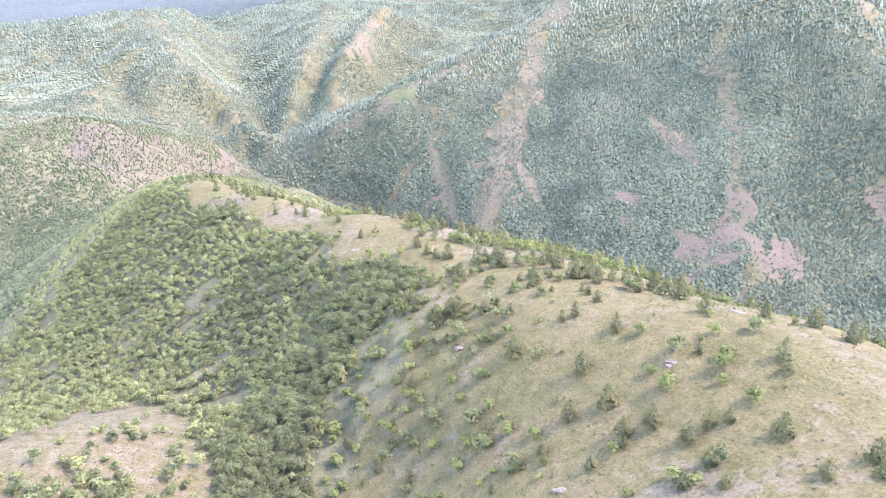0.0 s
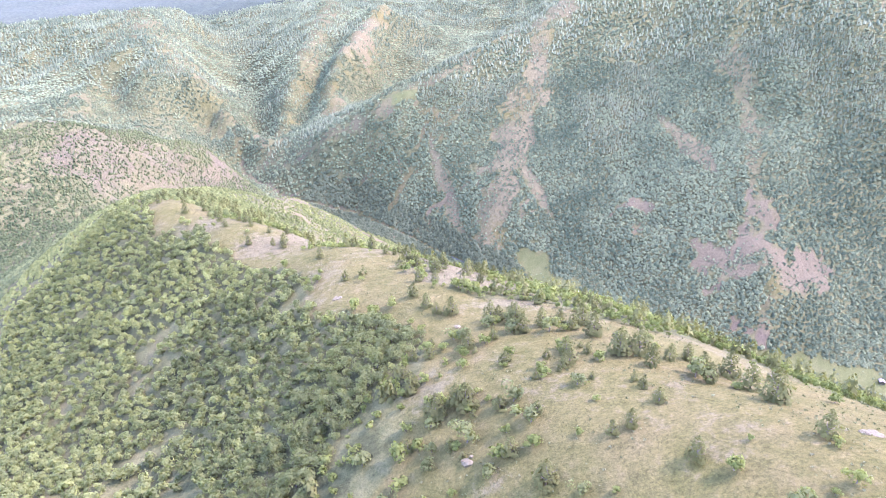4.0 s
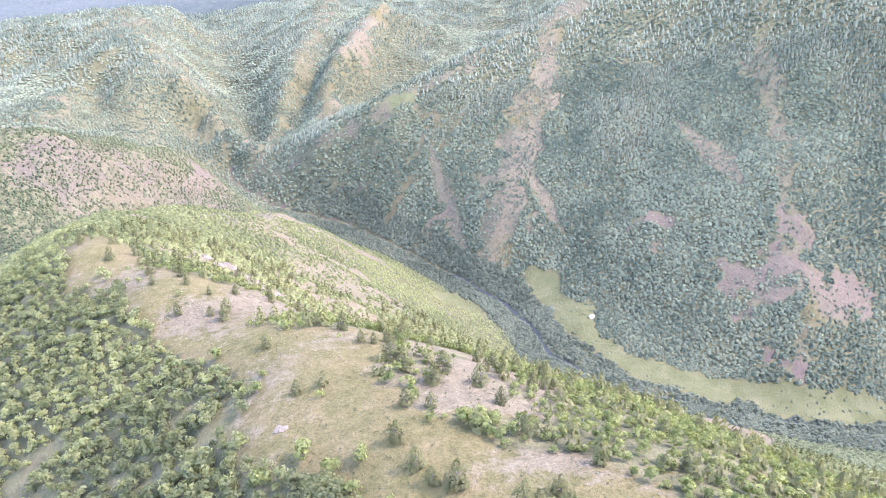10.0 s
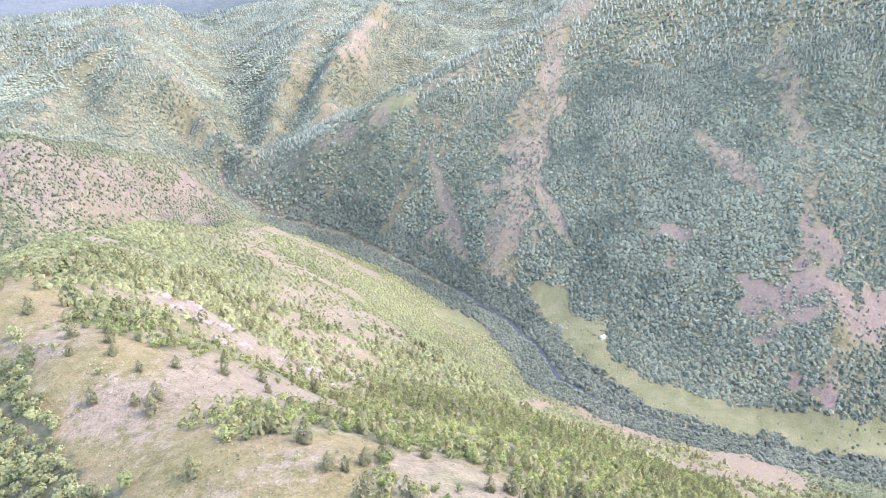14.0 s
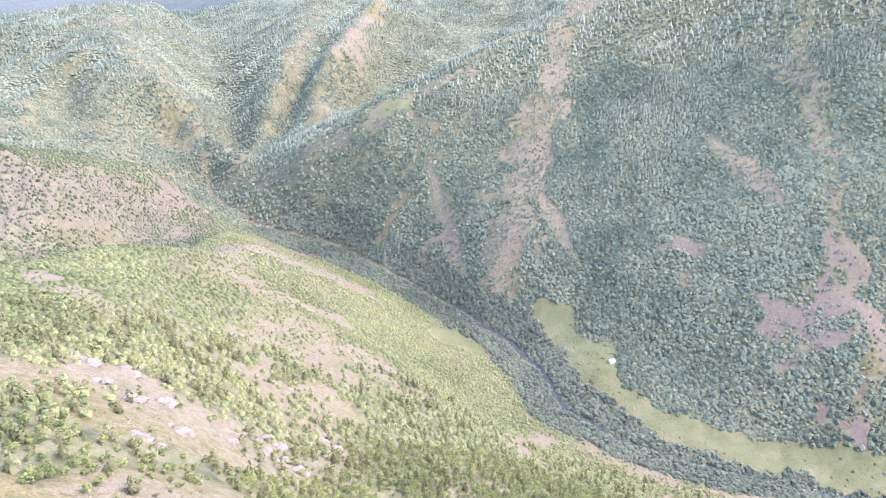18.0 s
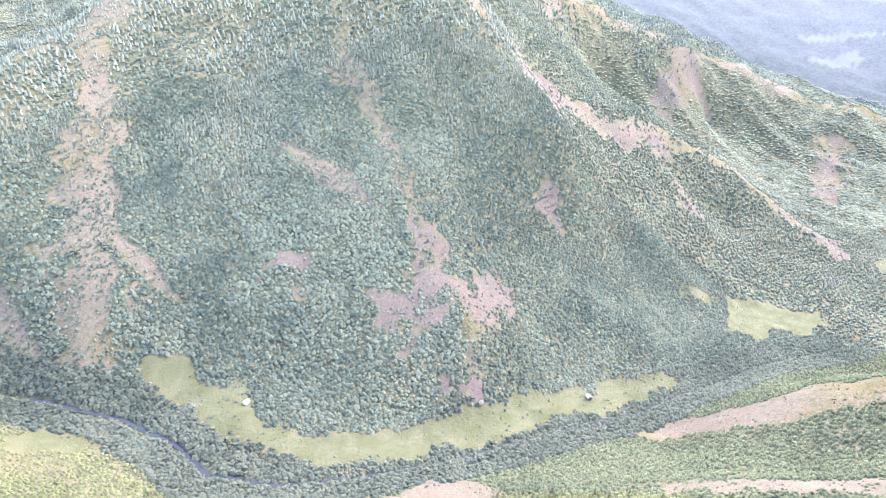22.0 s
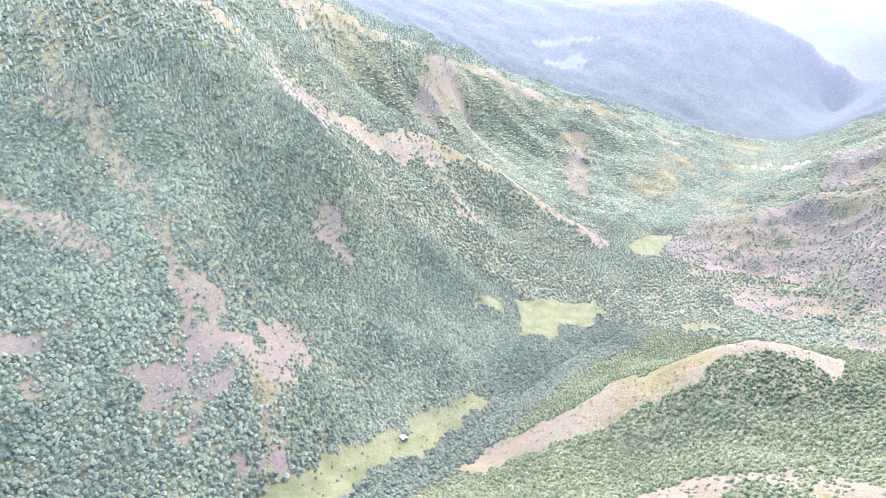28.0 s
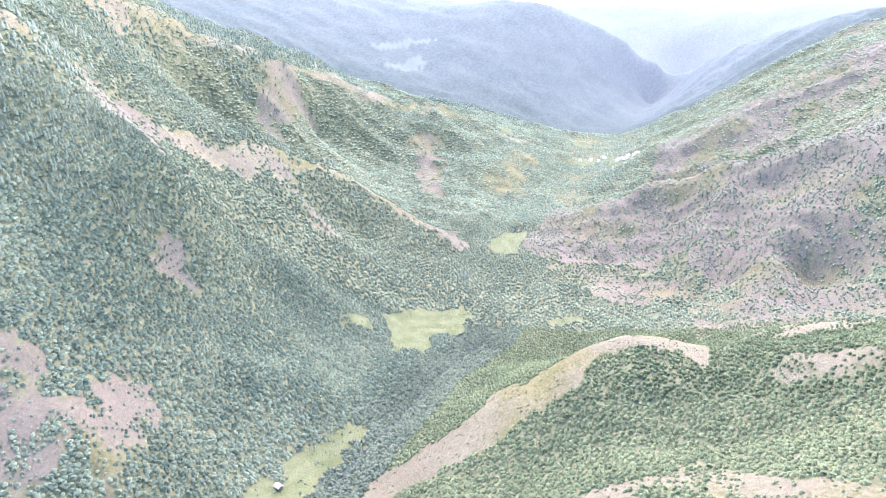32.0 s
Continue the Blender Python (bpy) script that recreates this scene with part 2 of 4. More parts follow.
def ground_z(x, y):
    """Height of the land."""
    x, y = np.asarray(x, float), np.asarray(y, float)
    z = np.empty_like(x)
    for i in range(0, len(x), 20000):
        s = slice(i, i + 20000)
        z[s] = kernel(x[s], y[s], FORM[:, 0], FORM[:, 1]) @ WEIGHT[:-3] + WEIGHT[-3] + WEIGHT[-2] * x[s] / 1000 + WEIGHT[-1] * y[s] / 1000
    low = np.clip(off_line(x, y, RIVER) / 160, 0.06, 1)
    near = np.clip((np.hypot(x, y - 300) - 150) / 500, 0.0, 1)
    gully = np.abs(value_noise(x + 14 * value_noise(x, y, 60, 5), y, 120, 11)) + 0.5 * np.abs(value_noise(x, y + 9 * value_noise(x, y, 40, 6), 44, 12))
    z += low * ((3 + 6 * near) * (gully - 0.5) + (1.2 + 1.6 * near) * fractal(x, y, 50, 21, 4))
    far = np.clip((np.hypot(x - 100, y - 500) - 650) / 900, 0, 1)
    spur = 1 - np.abs(value_noise(x + 40 * value_noise(x, y, 150, 15), y * 0.6 + 30 * value_noise(x, y, 130, 16), 210, 17)) * 2
    remote = np.clip((np.hypot(x - 100, y - 500) - 2000) / 600, 0, 1)
    z += low * far * (14 * spur * (1 - 0.4 * remote) * (1 - 0.7 * np.clip((300 - x) / 300, 0, 1)) + 9 * (1 - remote) * (1 - 2 * np.abs(value_noise(x * 1.1, y * 0.6, 90, 18))))
    hill = np.clip(1.35 - off_line(x, y, CRESTS["pink_hill"]) / 300, 0, 1)
    z += low * hill * (5 * (1 - 2 * np.abs(value_noise(x + 12 * value_noise(x, y, 50, 25), y, 85, 26))) + 4 * (1 - 2 * np.abs(value_noise(x, y, 36, 27))))
    z += low * far * (3.4 * (1 - 2 * np.abs(value_noise(x + 8 * value_noise(x, y, 30, 28), y, 62, 29))) + 1.8 * (1 - 2 * np.abs(value_noise(x, y, 30, 30))))
    bed = off_line(x, y, RIVER)
    return z - 2.5 * np.exp(-(bed / 5.0) ** 2) * (x < 1300)


def spaced(points):
    """Grid lines whose spacing runs smoothly through (place, spacing) pairs."""
    at, out = points[0][0], []
    places, gaps = [p[0] for p in points], [p[1] for p in points]
    while at < places[-1]:
        out.append(at)
        at += float(np.interp(at, places, gaps))
    return np.array(out)


GX = spaced([(-2600, 70), (-900, 18), (-420, 9), (-250, 4.4), (250, 4.4), (700, 7.5), (1300, 10), (1800, 13), (2400, 22), (3500, 26), (5300, 100)])
GY = spaced([(-900, 60), (-60, 8), (60, 4.4), (450, 4.4), (950, 6.5), (1500, 12), (2400, 32), (4300, 90)])
gx, gy = np.meshgrid(GX, GY)
GZ = ground_z(gx.ravel(), gy.ravel()).reshape(gx.shape)


def mesh_from(name, verts, faces, material, smooth=True):
    """A mesh from arrays of corners and of equal-sided faces."""
    me = bpy.data.meshes.new(name)
    n, k = faces.shape
    me.vertices.add(len(verts))
    me.vertices.foreach_set("co", np.ascontiguousarray(verts, np.float32).ravel())
    me.loops.add(n * k)
    me.loops.foreach_set("vertex_index", np.ascontiguousarray(faces, np.int32).ravel())
    me.polygons.add(n)
    me.polygons.foreach_set("loop_start", np.arange(0, n * k, k, dtype=np.int32))
    me.update(calc_edges=True)
    me.polygons.foreach_set("use_smooth", np.full(n, smooth))
    if material:
        me.materials.append(material)
    return me


def sheet(rows, cols):
    """Land between grid rows and columns, its corners' places in the plan."""
    xs, ys, zs = gx[rows, cols], gy[rows, cols], GZ[rows, cols]
    r, c = xs.shape
    k = (np.arange(r - 1)[:, None] * c + np.arange(c - 1)[None, :]).ravel()
    return np.c_[xs.ravel(), ys.ravel(), zs.ravel()], np.c_[k, k + 1, k + 1 + c, k + c]


g_verts, g_faces = sheet(slice(None), slice(None))
centre = g_verts[g_faces].mean(1)
distant = off_line(centre[:, 0], centre[:, 1], [(0, 0), (0, 220), (80, 350)]) > 2350


def kept_part(faces):
    used, back = np.unique(faces, return_inverse=True)
    return g_verts[used], back.reshape(faces.shape)


near_verts, near_faces = kept_part(g_faces[~distant])
far_verts, far_faces = kept_part(g_faces[distant])
ground_mesh = mesh_from("ground", near_verts, near_faces, None)
ground = tagged(new("ground", ground_mesh), "dry grass and bare earth on steep mountain slopes", "ground", kind="structure")
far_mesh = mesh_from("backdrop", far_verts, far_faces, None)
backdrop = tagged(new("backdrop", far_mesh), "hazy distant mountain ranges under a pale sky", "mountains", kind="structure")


# ---- materials ----
def material(name, rough=0.9, gloss=0.3):
    m = bpy.data.materials.new(name)
    m.use_nodes = True
    n, l = m.node_tree.nodes, m.node_tree.links
    b = n["Principled BSDF"]
    b.inputs["Roughness"].default_value, b.inputs["Specular IOR Level"].default_value = rough, gloss
    return m, n, l, b


def noise_node(n, l, scale, detail=5.0, rough=0.6, spot=None):
    t = n.new("ShaderNodeTexNoise")
    t.inputs["Scale"].default_value, t.inputs["Detail"].default_value, t.inputs["Roughness"].default_value = scale, detail, rough
    if spot is None:
        spot = n.new("ShaderNodeNewGeometry").outputs["Position"]
    l.new(spot, t.inputs["Vector"])
    return t.outputs["Fac"]


def ramp(n, l, fac, stops):
    r = n.new("ShaderNodeValToRGB")
    while len(r.color_ramp.elements) < len(stops):
        r.color_ramp.elements.new(0.5)
    for e, (p, c) in zip(r.color_ramp.elements, stops):
        e.position, e.color = p, (*c, 1)
    l.new(fac, r.inputs["Fac"])
    return r.outputs["Color"]


def mixed(n, l, fac, a, b, blend="MIX"):
    m = n.new("ShaderNodeMix")
    m.data_type, m.blend_type = "RGBA", blend
    for s, v in ((m.inputs[0], fac), (m.inputs[6], a), (m.inputs[7], b)):
        if isinstance(v, (int, float)):
            s.default_value = v
        elif isinstance(v, tuple):
            s.default_value = (*v, 1)
        else:
            l.new(v, s)
    return m.outputs[2]


def maths(n, l, op, a, b, clamp=True):
    m = n.new("ShaderNodeMath")
    m.operation, m.use_clamp = op, clamp
    for s, v in zip(m.inputs, (a, b)):
        if isinstance(v, (int, float)):
            s.default_value = v
        else:
            l.new(v, s)
    return m.outputs[0]


def bumped(n, l, b, fac, strength, far):
    k = n.new("ShaderNodeBump")
    k.inputs["Strength"].default_value, k.inputs["Distance"].default_value = strength, far
    l.new(fac, k.inputs["Height"])
    l.new(k.outputs["Normal"], b.inputs["Normal"])


def ground_material(name, haze_glow=0.0):
    """Turf, dry grass, bare pinkish earth, meadow and leaf litter, mixed by the kind of ground stored on the sheet."""
    m, n, l, b = material(name, 0.95, 0.03)
    kinds = n.new("ShaderNodeAttribute")
    kinds.attribute_name = "kinds"
    split = n.new("ShaderNodeSeparateColor")
    l.new(kinds.outputs["Color"], split.inputs["Color"])
    bare, lush, litter, red = split.outputs[0], split.outputs[1], split.outputs[2], kinds.outputs["Alpha"]
    fine, small, mid, big = noise_node(n, l, 1.6, 6, 0.8), noise_node(n, l, 0.35, 6, 0.7), noise_node(n, l, 0.06, 5), noise_node(n, l, 0.012, 4)
    grass = ramp(n, l, mid, [(0.30, (0.070, 0.068, 0.021)), (0.5, (0.102, 0.086, 0.032)), (0.68, (0.129, 0.098, 0.046))])
    grass = mixed(n, l, 0.55, grass, ramp(n, l, small, [(0.33, (0.053, 0.050, 0.015)), (0.55, (0.104, 0.086, 0.032)), (0.72, (0.142, 0.110, 0.052))]))
    earth = ramp(n, l, small, [(0.28, (0.066, 0.054, 0.027)), (0.5, (0.108, 0.090, 0.046)), (0.7, (0.138, 0.117, 0.062))])
    earth = mixed(n, l, ramp(n, l, big, [(0.42, (0, 0, 0)), (0.62, (0.5, 0.5, 0.5))]), earth, ramp(n, l, mid, [(0.3, (0.088, 0.068, 0.036)), (0.7, (0.138, 0.108, 0.059))]))
    clumps = noise_node(n, l, 0.13, 3, 0.6)
    leafy = mixed(n, l, 0.6, ramp(n, l, small, [(0.3, (0.061, 0.054, 0.024)), (0.55, (0.095, 0.082, 0.038)), (0.75, (0.139, 0.112, 0.063))]), ramp(n, l, clumps, [(0.38, (0.027, 0.035, 0.014)), (0.5, (0.084, 0.084, 0.034)), (0.65, (0.128, 0.118, 0.051))]))
    meadow = ramp(n, l, mid, [(0.3, (0.062, 0.066, 0.023)), (0.55, (0.085, 0.087, 0.034)), (0.75, (0.110, 0.103, 0.046))])
    edge = maths(n, l, "ADD", bare, maths(n, l, "MULTIPLY", maths(n, l, "SUBTRACT", small, 0.5, False), 1.3, False))
    edge = ramp(n, l, edge, [(0.38, (0, 0, 0)), (0.6, (1, 1, 1))])
    colour = mixed(n, l, edge, grass, earth)
    pink = mixed(n, l, 0.5, ramp(n, l, small, [(0.3, (0.064, 0.046, 0.030)), (0.7, (0.120, 0.089, 0.058))]), ramp(n, l, mid, [(0.35, (0.071, 0.060, 0.040)), (0.65, (0.102, 0.078, 0.053))]))
    colour = mixed(n, l, red, colour, pink)
    under = ramp(n, l, maths(n, l, "ADD", litter, maths(n, l, "MULTIPLY", maths(n, l, "SUBTRACT", mid, 0.5, False), 0.8, False)), [(0.35, (0, 0, 0)), (0.65, (1, 1, 1))])
    colour = mixed(n, l, under, colour, leafy)
    colour = mixed(n, l, lush, colour, meadow)
    colour = mixed(n, l, 1.0, colour, ramp(n, l, fine, [(0.28, (0.45, 0.47, 0.42)), (0.48, (0.95, 0.95, 0.93)), (0.7, (1.45, 1.4, 1.3))]), "MULTIPLY")
    if haze_glow:
        forest = mixed(n, l, 0.5, ramp(n, l, noise_node(n, l, 0.09, 5, 0.7), [(0.35, (0.020, 0.030, 0.018)), (0.5, (0.040, 0.052, 0.030)), (0.68, (0.070, 0.080, 0.046))]), ramp(n, l, noise_node(n, l, 0.006, 5), [(0.35, (0.012, 0.020, 0.012)), (0.68, (0.040, 0.042, 0.028))]))
        colour = mixed(n, l, lush, forest, (0.062, 0.070, 0.038))
    l.new(colour, b.inputs["Base Color"])
    bumped(n, l, b, maths(n, l, "ADD", maths(n, l, "MULTIPLY", fine, 0.35, False), small, False), 0.9, 0.7)
    # Haze painted as pale blue emission, stronger the farther the land lies.
    if haze_glow:
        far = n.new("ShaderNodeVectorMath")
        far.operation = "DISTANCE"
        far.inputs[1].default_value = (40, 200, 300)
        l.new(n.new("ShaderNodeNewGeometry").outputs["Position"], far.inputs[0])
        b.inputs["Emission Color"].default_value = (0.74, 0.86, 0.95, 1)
        l.new(maths(n, l, "MULTIPLY", ramp(n, l, maths(n, l, "DIVIDE", far.outputs["Value"], 5000.0), [(0.46, (0, 0, 0)), (0.56, (0.45, 0.45, 0.45)), (0.9, (1, 1, 1))]), haze_glow, False), b.inputs["Emission Strength"])
    return m


def leaf_material(name, dark, light, translucent=0.5, gloss=0.06, lumps=0.0):
    """Foliage whose colour changes from tree to tree and from clump to clump; lumps: bunches of leaves on whole crowns."""
    m, n, l, b = material(name, 0.6, gloss)
    tint = n.new("ShaderNodeAttribute")
    tint.attribute_name = "tint"
    isle = n.new("ShaderNodeNewGeometry")
    info = n.new("ShaderNodeObjectInfo")
    mix = maths(n, l, "ADD", maths(n, l, "MULTIPLY", isle.outputs["Random Per Island"], 0.14, False), tint.outputs["Fac"], False)
    mix = maths(n, l, "ADD", mix, maths(n, l, "MULTIPLY", info.outputs["Random"], 0.3, False), False)
    c = ramp(n, l, mix, [(0.1, dark), (0.55, tuple((p + q) / 2 for p, q in zip(dark, light))), (1.0, light)])
    if lumps:
        bunch = noise_node(n, l, 1.5, 4, 0.75)
        c = mixed(n, l, 1.0, c, ramp(n, l, bunch, [(0.32, (0.55, 0.58, 0.52)), (0.5, (1, 1, 1)), (0.68, (1.4, 1.36, 1.25))]), "MULTIPLY")
        bumped(n, l, b, bunch, lumps, 1.2)
    l.new(c, b.inputs["Base Color"])
    t = n.new("ShaderNodeBsdfTranslucent")
    l.new(mixed(n, l, 1.0, c, (1.45, 1.5, 0.95), "MULTIPLY"), t.inputs["Color"])
    s = n.new("ShaderNodeMixShader")
    s.inputs["Fac"].default_value = translucent
    l.new(b.outputs["BSDF"], s.inputs[1])
    l.new(t.outputs["BSDF"], s.inputs[2])
    l.new(s.outputs["Shader"], n["Material Output"].inputs["Surface"])
    return m


def plain_material(name, dark, light, scale, rough=0.85, bump=0.3):
    m, n, l, b = material(name, rough)
    coords = n.new("ShaderNodeTexCoord").outputs["Object"]
    f = noise_node(n, l, scale, 6, 0.65, coords)
    g = noise_node(n, l, scale * 6, 4, 0.6, coords)
    c = ramp(n, l, f, [(0.3, dark), (0.7, light)])
    l.new(mixed(n, l, 1.0, c, ramp(n, l, g, [(0.2, (0.75, 0.75, 0.75)), (0.7, (1.1, 1.1, 1.1))]), "MULTIPLY"), b.inputs["Base Color"])
    bumped(n, l, b, g, bump, 0.1)
    return m


def water_material():
    m, n, l, b = material("river_water", 0.5, 0.04)
    b.inputs["Base Color"].default_value = (0.030, 0.036, 0.028, 1)
    bumped(n, l, b, noise_node(n, l, 1.5, 4), 0.25, 0.1)
    return m


GROUND = ground_material("mountain_ground")
# The far sheet carries its haze as emission.
DISTANCE = ground_material("haze_glow_ranges", 0.042)
OAK = leaf_material("oak_leaves", (0.066, 0.076, 0.032), (0.235, 0.238, 0.088))
# Far woods: haze put into the leaf colour, greyer and bluer than oak_leaves.
HAZE_TINT_LEAF = leaf_material("haze_tinted_leaves", (0.056, 0.074, 0.042), (0.168, 0.184, 0.096), 0.2, 0.0, 0.5)
SCRUB = leaf_material("scrub_leaves", (0.086, 0.102, 0.030), (0.215, 0.222, 0.066), 0.4, 0.02, 0.0)
FLANK = leaf_material("flank_scrub_leaves", (0.078, 0.092, 0.032), (0.195, 0.202, 0.072), 0.3, 0.0, 0.5)
WILLOW = leaf_material("willow_leaves", (0.038, 0.049, 0.028), (0.104, 0.116, 0.062), 0.2, 0.0, 0.5)
FIR = leaf_material("pine_needles", (0.058, 0.060, 0.022), (0.160, 0.152, 0.056), 0.35, 0.02)
# Same haze tint for far pines: bluer needle colour than pine_needles.
HAZE_TINT_PINE = leaf_material("haze_tinted_needles", (0.066, 0.084, 0.050), (0.162, 0.176, 0.104), 0.2, 0.0, 0.3)
LOWER = leaf_material("lower_scrub_leaves", (0.060, 0.075, 0.033), (0.148, 0.160, 0.068), 0.25, 0.0, 0.5)
TUFT = leaf_material("dry_tufts", (0.10, 0.105, 0.045), (0.22, 0.20, 0.11), 0.2)
BARK = plain_material("bark", (0.09, 0.07, 0.055), (0.22, 0.18, 0.145), 3.0, 0.9, 0.6)
ROCK = plain_material("crag_rock", (0.085, 0.066, 0.034), (0.165, 0.132, 0.074), 0.8, 0.9, 0.8)
PLASTER = plain_material("pale_plaster", (0.6, 0.58, 0.52), (0.8, 0.78, 0.73), 1.5)
TILE = plain_material("weathered_roof", (0.20, 0.15, 0.13), (0.36, 0.30, 0.27), 2.0)
RED_TILE = plain_material("red_roof", (0.30, 0.11, 0.07), (0.46, 0.20, 0.13), 2.0)
TIN = plain_material("grey_sheet_roof", (0.42, 0.43, 0.44), (0.6, 0.6, 0.6), 2.0, 0.5)
WOOD = plain_material("old_wood", (0.10, 0.075, 0.055), (0.24, 0.19, 0.15), 4.0)
GLASS = plain_material("dark_window", (0.03, 0.035, 0.04), (0.06, 0.065, 0.07), 2.0, 0.2, 0.0)
WATER = water_material()


# ---- what grows where ----
AREAS = dict(
    meadow=[(127, 705), (156, 702), (185, 684), (234, 663), (281, 647), (334, 634), (400, 632), (470, 618), (536, 590), (534, 582), (490, 588), (426, 594), (386, 609), (323, 619), (308, 616), (242, 629), (176, 653), (146, 678)],
    field=[(76, 833), (118, 825), (124, 791), (145, 756), (152, 719), (141, 701), (119, 710), (108, 757), (90, 805)],
    paddock=[(-24, 820), (7, 824), (34, 776), (7, 771), (-21, 791)],
    east_meadow=[(743, 659), (798, 648), (853, 587), (794, 561), (752, 595), (702, 603), (692, 633)],
    east_glade=[(694, 691), (731, 683), (709, 666), (682, 680)],
    far_meadow=[(1126, 636), (1215, 628), (1262, 588), (1112, 580), (1093, 616)],
    high_field=[(2580, 1549), (2752, 1458), (2881, 1338), (2702, 1438), (2578, 1511)],
    high_field_low=[(2470, 1451), (2662, 1372), (2644, 1303), (2527, 1367)],
    glade=[(-128, 1106), (-100, 1108), (-53, 1104), (-56, 1092), (-90, 1088)],
    village_field=[(1982, 617), (2000, 510), (1931, 505), (1885, 594)],
    village_plot=[(1885, 504), (1905, 424), (1814, 430), (1801, 487)],
    valley_field=[(2221, 640), (2211, 578), (2162, 580), (2161, 639)],
    side_field=[(2040, 880), (2060, 830), (2010, 790), (1985, 830)],
    low_glade=[(854, 479), (890, 444), (878, 420), (841, 461)],
)
BARE = dict(
    scree=[(365, 805), (381, 790), (373, 755), (388, 728), (414, 709), (423, 689), (390, 685), (349, 687), (338, 709), (317, 707), (292, 717), (267, 746), (292, 755), (319, 762), (336, 758), (344, 779)],
    scree_small=[(233, 866), (245, 840), (254, 824), (244, 815), (219, 824), (201, 851), (217, 859)],
    scree_low=[(209, 801), (233, 799), (225, 789)],
    spur_low=[(408, 340), (433, 308), (388, 258), (370, 262), (392, 320)],
    spur_mid=[(531, 270), (543, 249), (532, 198), (500, 200), (508, 246)],
    spur_far=[(640, 250), (690, 225), (700, 150), (650, 160), (625, 196)],
    flat=[(1009, 452), (1054, 412), (1020, 311), (971, 290), (950, 360), (966, 430)],
    crag_slope=[(-134, 372), (-121, 396), (-109, 408), (-85, 412), (-62, 413), (-50, 430), (-44, 395), (-62, 372), (-80, 360), (-88, 345), (-114, 350)],
    strip_a=[(-122, 501), (-122, 561), (-100, 565), (-100, 512)],
    strip_b=[(-76, 580), (-45, 590), (5, 565), (40, 610), (75, 652), (84, 640), (20, 548), (-33, 526)],
    strip_c=[(-212, 502), (-179, 492), (-137, 464), (-130, 440), (-167, 458)],
    strip_d=[(-160, 618), (-120, 650), (-88, 672), (-80, 655), (-122, 612)],
    strip_e=[(-186, 715), (-155, 815), (-110, 872), (-70, 810), (-105, 775), (-150, 725)],
    strip_f=[(-10, 430), (25, 446), (20, 420), (-5, 405)],
    streak_a=[(-159, 1023), (-131, 1025), (-111, 1039), (-139, 1040)],
    streak_b=[(-93, 974), (-73, 981), (-65, 1001), (-86, 998)],
    streak_c=[(-44, 932), (-8, 932), (17, 949), (-20, 956)],
    streak_d=[(-108, 1094), (-85, 1095), (-71, 1115), (-94, 1111)],
    streak_e=[(-64, 1066), (-41, 1062), (-25, 1074), (-48, 1078)],
    streak_f=[(-23, 1039), (-6, 1031), (5, 1039), (-12, 1049)],
    streak_g=[(-91, 1039), (-57, 1027), (-26, 1025), (-60, 1042)],
    ledge_a=[(197, 847), (227, 829), (259, 830), (229, 846)],
    ledge_b=[(210, 858), (224, 851), (239, 858), (225, 864)],
    face_a=[(545, 802), (584, 798), (544, 777), (527, 783)],
    rib_pale=[(880, 874), (880, 816), (879, 796), (851, 795), (855, 839)],
    rib_top=[(772, 933), (891, 911), (990, 878), (974, 869), (863, 903), (790, 928)],
    spur_a=[(1307, 1207), (1479, 1224), (1428, 1163), (1215, 1092), (1170, 1116)],
    spur_b=[(1606, 968), (1657, 925), (1334, 794), (1352, 847)],
    talus=[(1196, 433), (1238, 347), (1120, 344), (1096, 385)],
    quarry=[(1295, 539), (1252, 471), (1138, 433), (1094, 499)],
    pale=[(597, 935), (698, 1018), (757, 948), (654, 884), (607, 893)],
    spur_nose=[(-20, 262), (8, 268), (26, 250), (14, 226), (-4, 222), (-20, 240)],
)
SCARS = dict(
    scar_a=[(299, 676), (305, 671), (301, 657), (295, 663)],
    scar_b=[(308, 664), (318, 660), (318, 650), (309, 655)],
    scar_c=[(322, 661), (332, 656), (327, 640), (316, 646)],
)
WEST_WOOD = [(-161, 380), (-82, 280), (-56, 253), (-38, 224), (-21, 206), (-6, 195), (-17, 178), (-26, 164), (-34, 150), (-36, 132), (-34, 112), (-52, 112), (-61, 137), (-90, 174), (-127, 218), (-171, 250), (-300, 298), (-420, 480), (-250, 520)]
WEST_KNOLL = [(-150, 165), (-135, 196), (-99, 176), (-61, 135), (-55, 115), (-75, 90), (-125, 90)]


EAST_BAND = [(0, 222), (14, 236), (40, 256), (110, 310), (150, 220), (75, 186), (44, 192), (30, 206), (14, 214)]
NORTH_BELT = [(-62, 280), (-42, 269), (0, 271), (22, 286), (10, 304), (-34, 296)]


def inside(x, y, ring):
    hit = np.zeros(np.shape(x), bool)
    for (ax, ay), (bx, by) in zip(ring, ring[1:] + ring[:1]):
        if ay != by:
            hit ^= ((ay > y) != (by > y)) & (x < (bx - ax) * (y - ay) / (by - ay) + ax)
    return hit


def any_inside(x, y, rings):
    hit = np.zeros(np.shape(x), bool)
    for ring in rings.values():
        hit |= inside(x, y, ring)
    return hit


RX, RY = [p[0] for p in RIVER], [p[1] for p in RIVER]


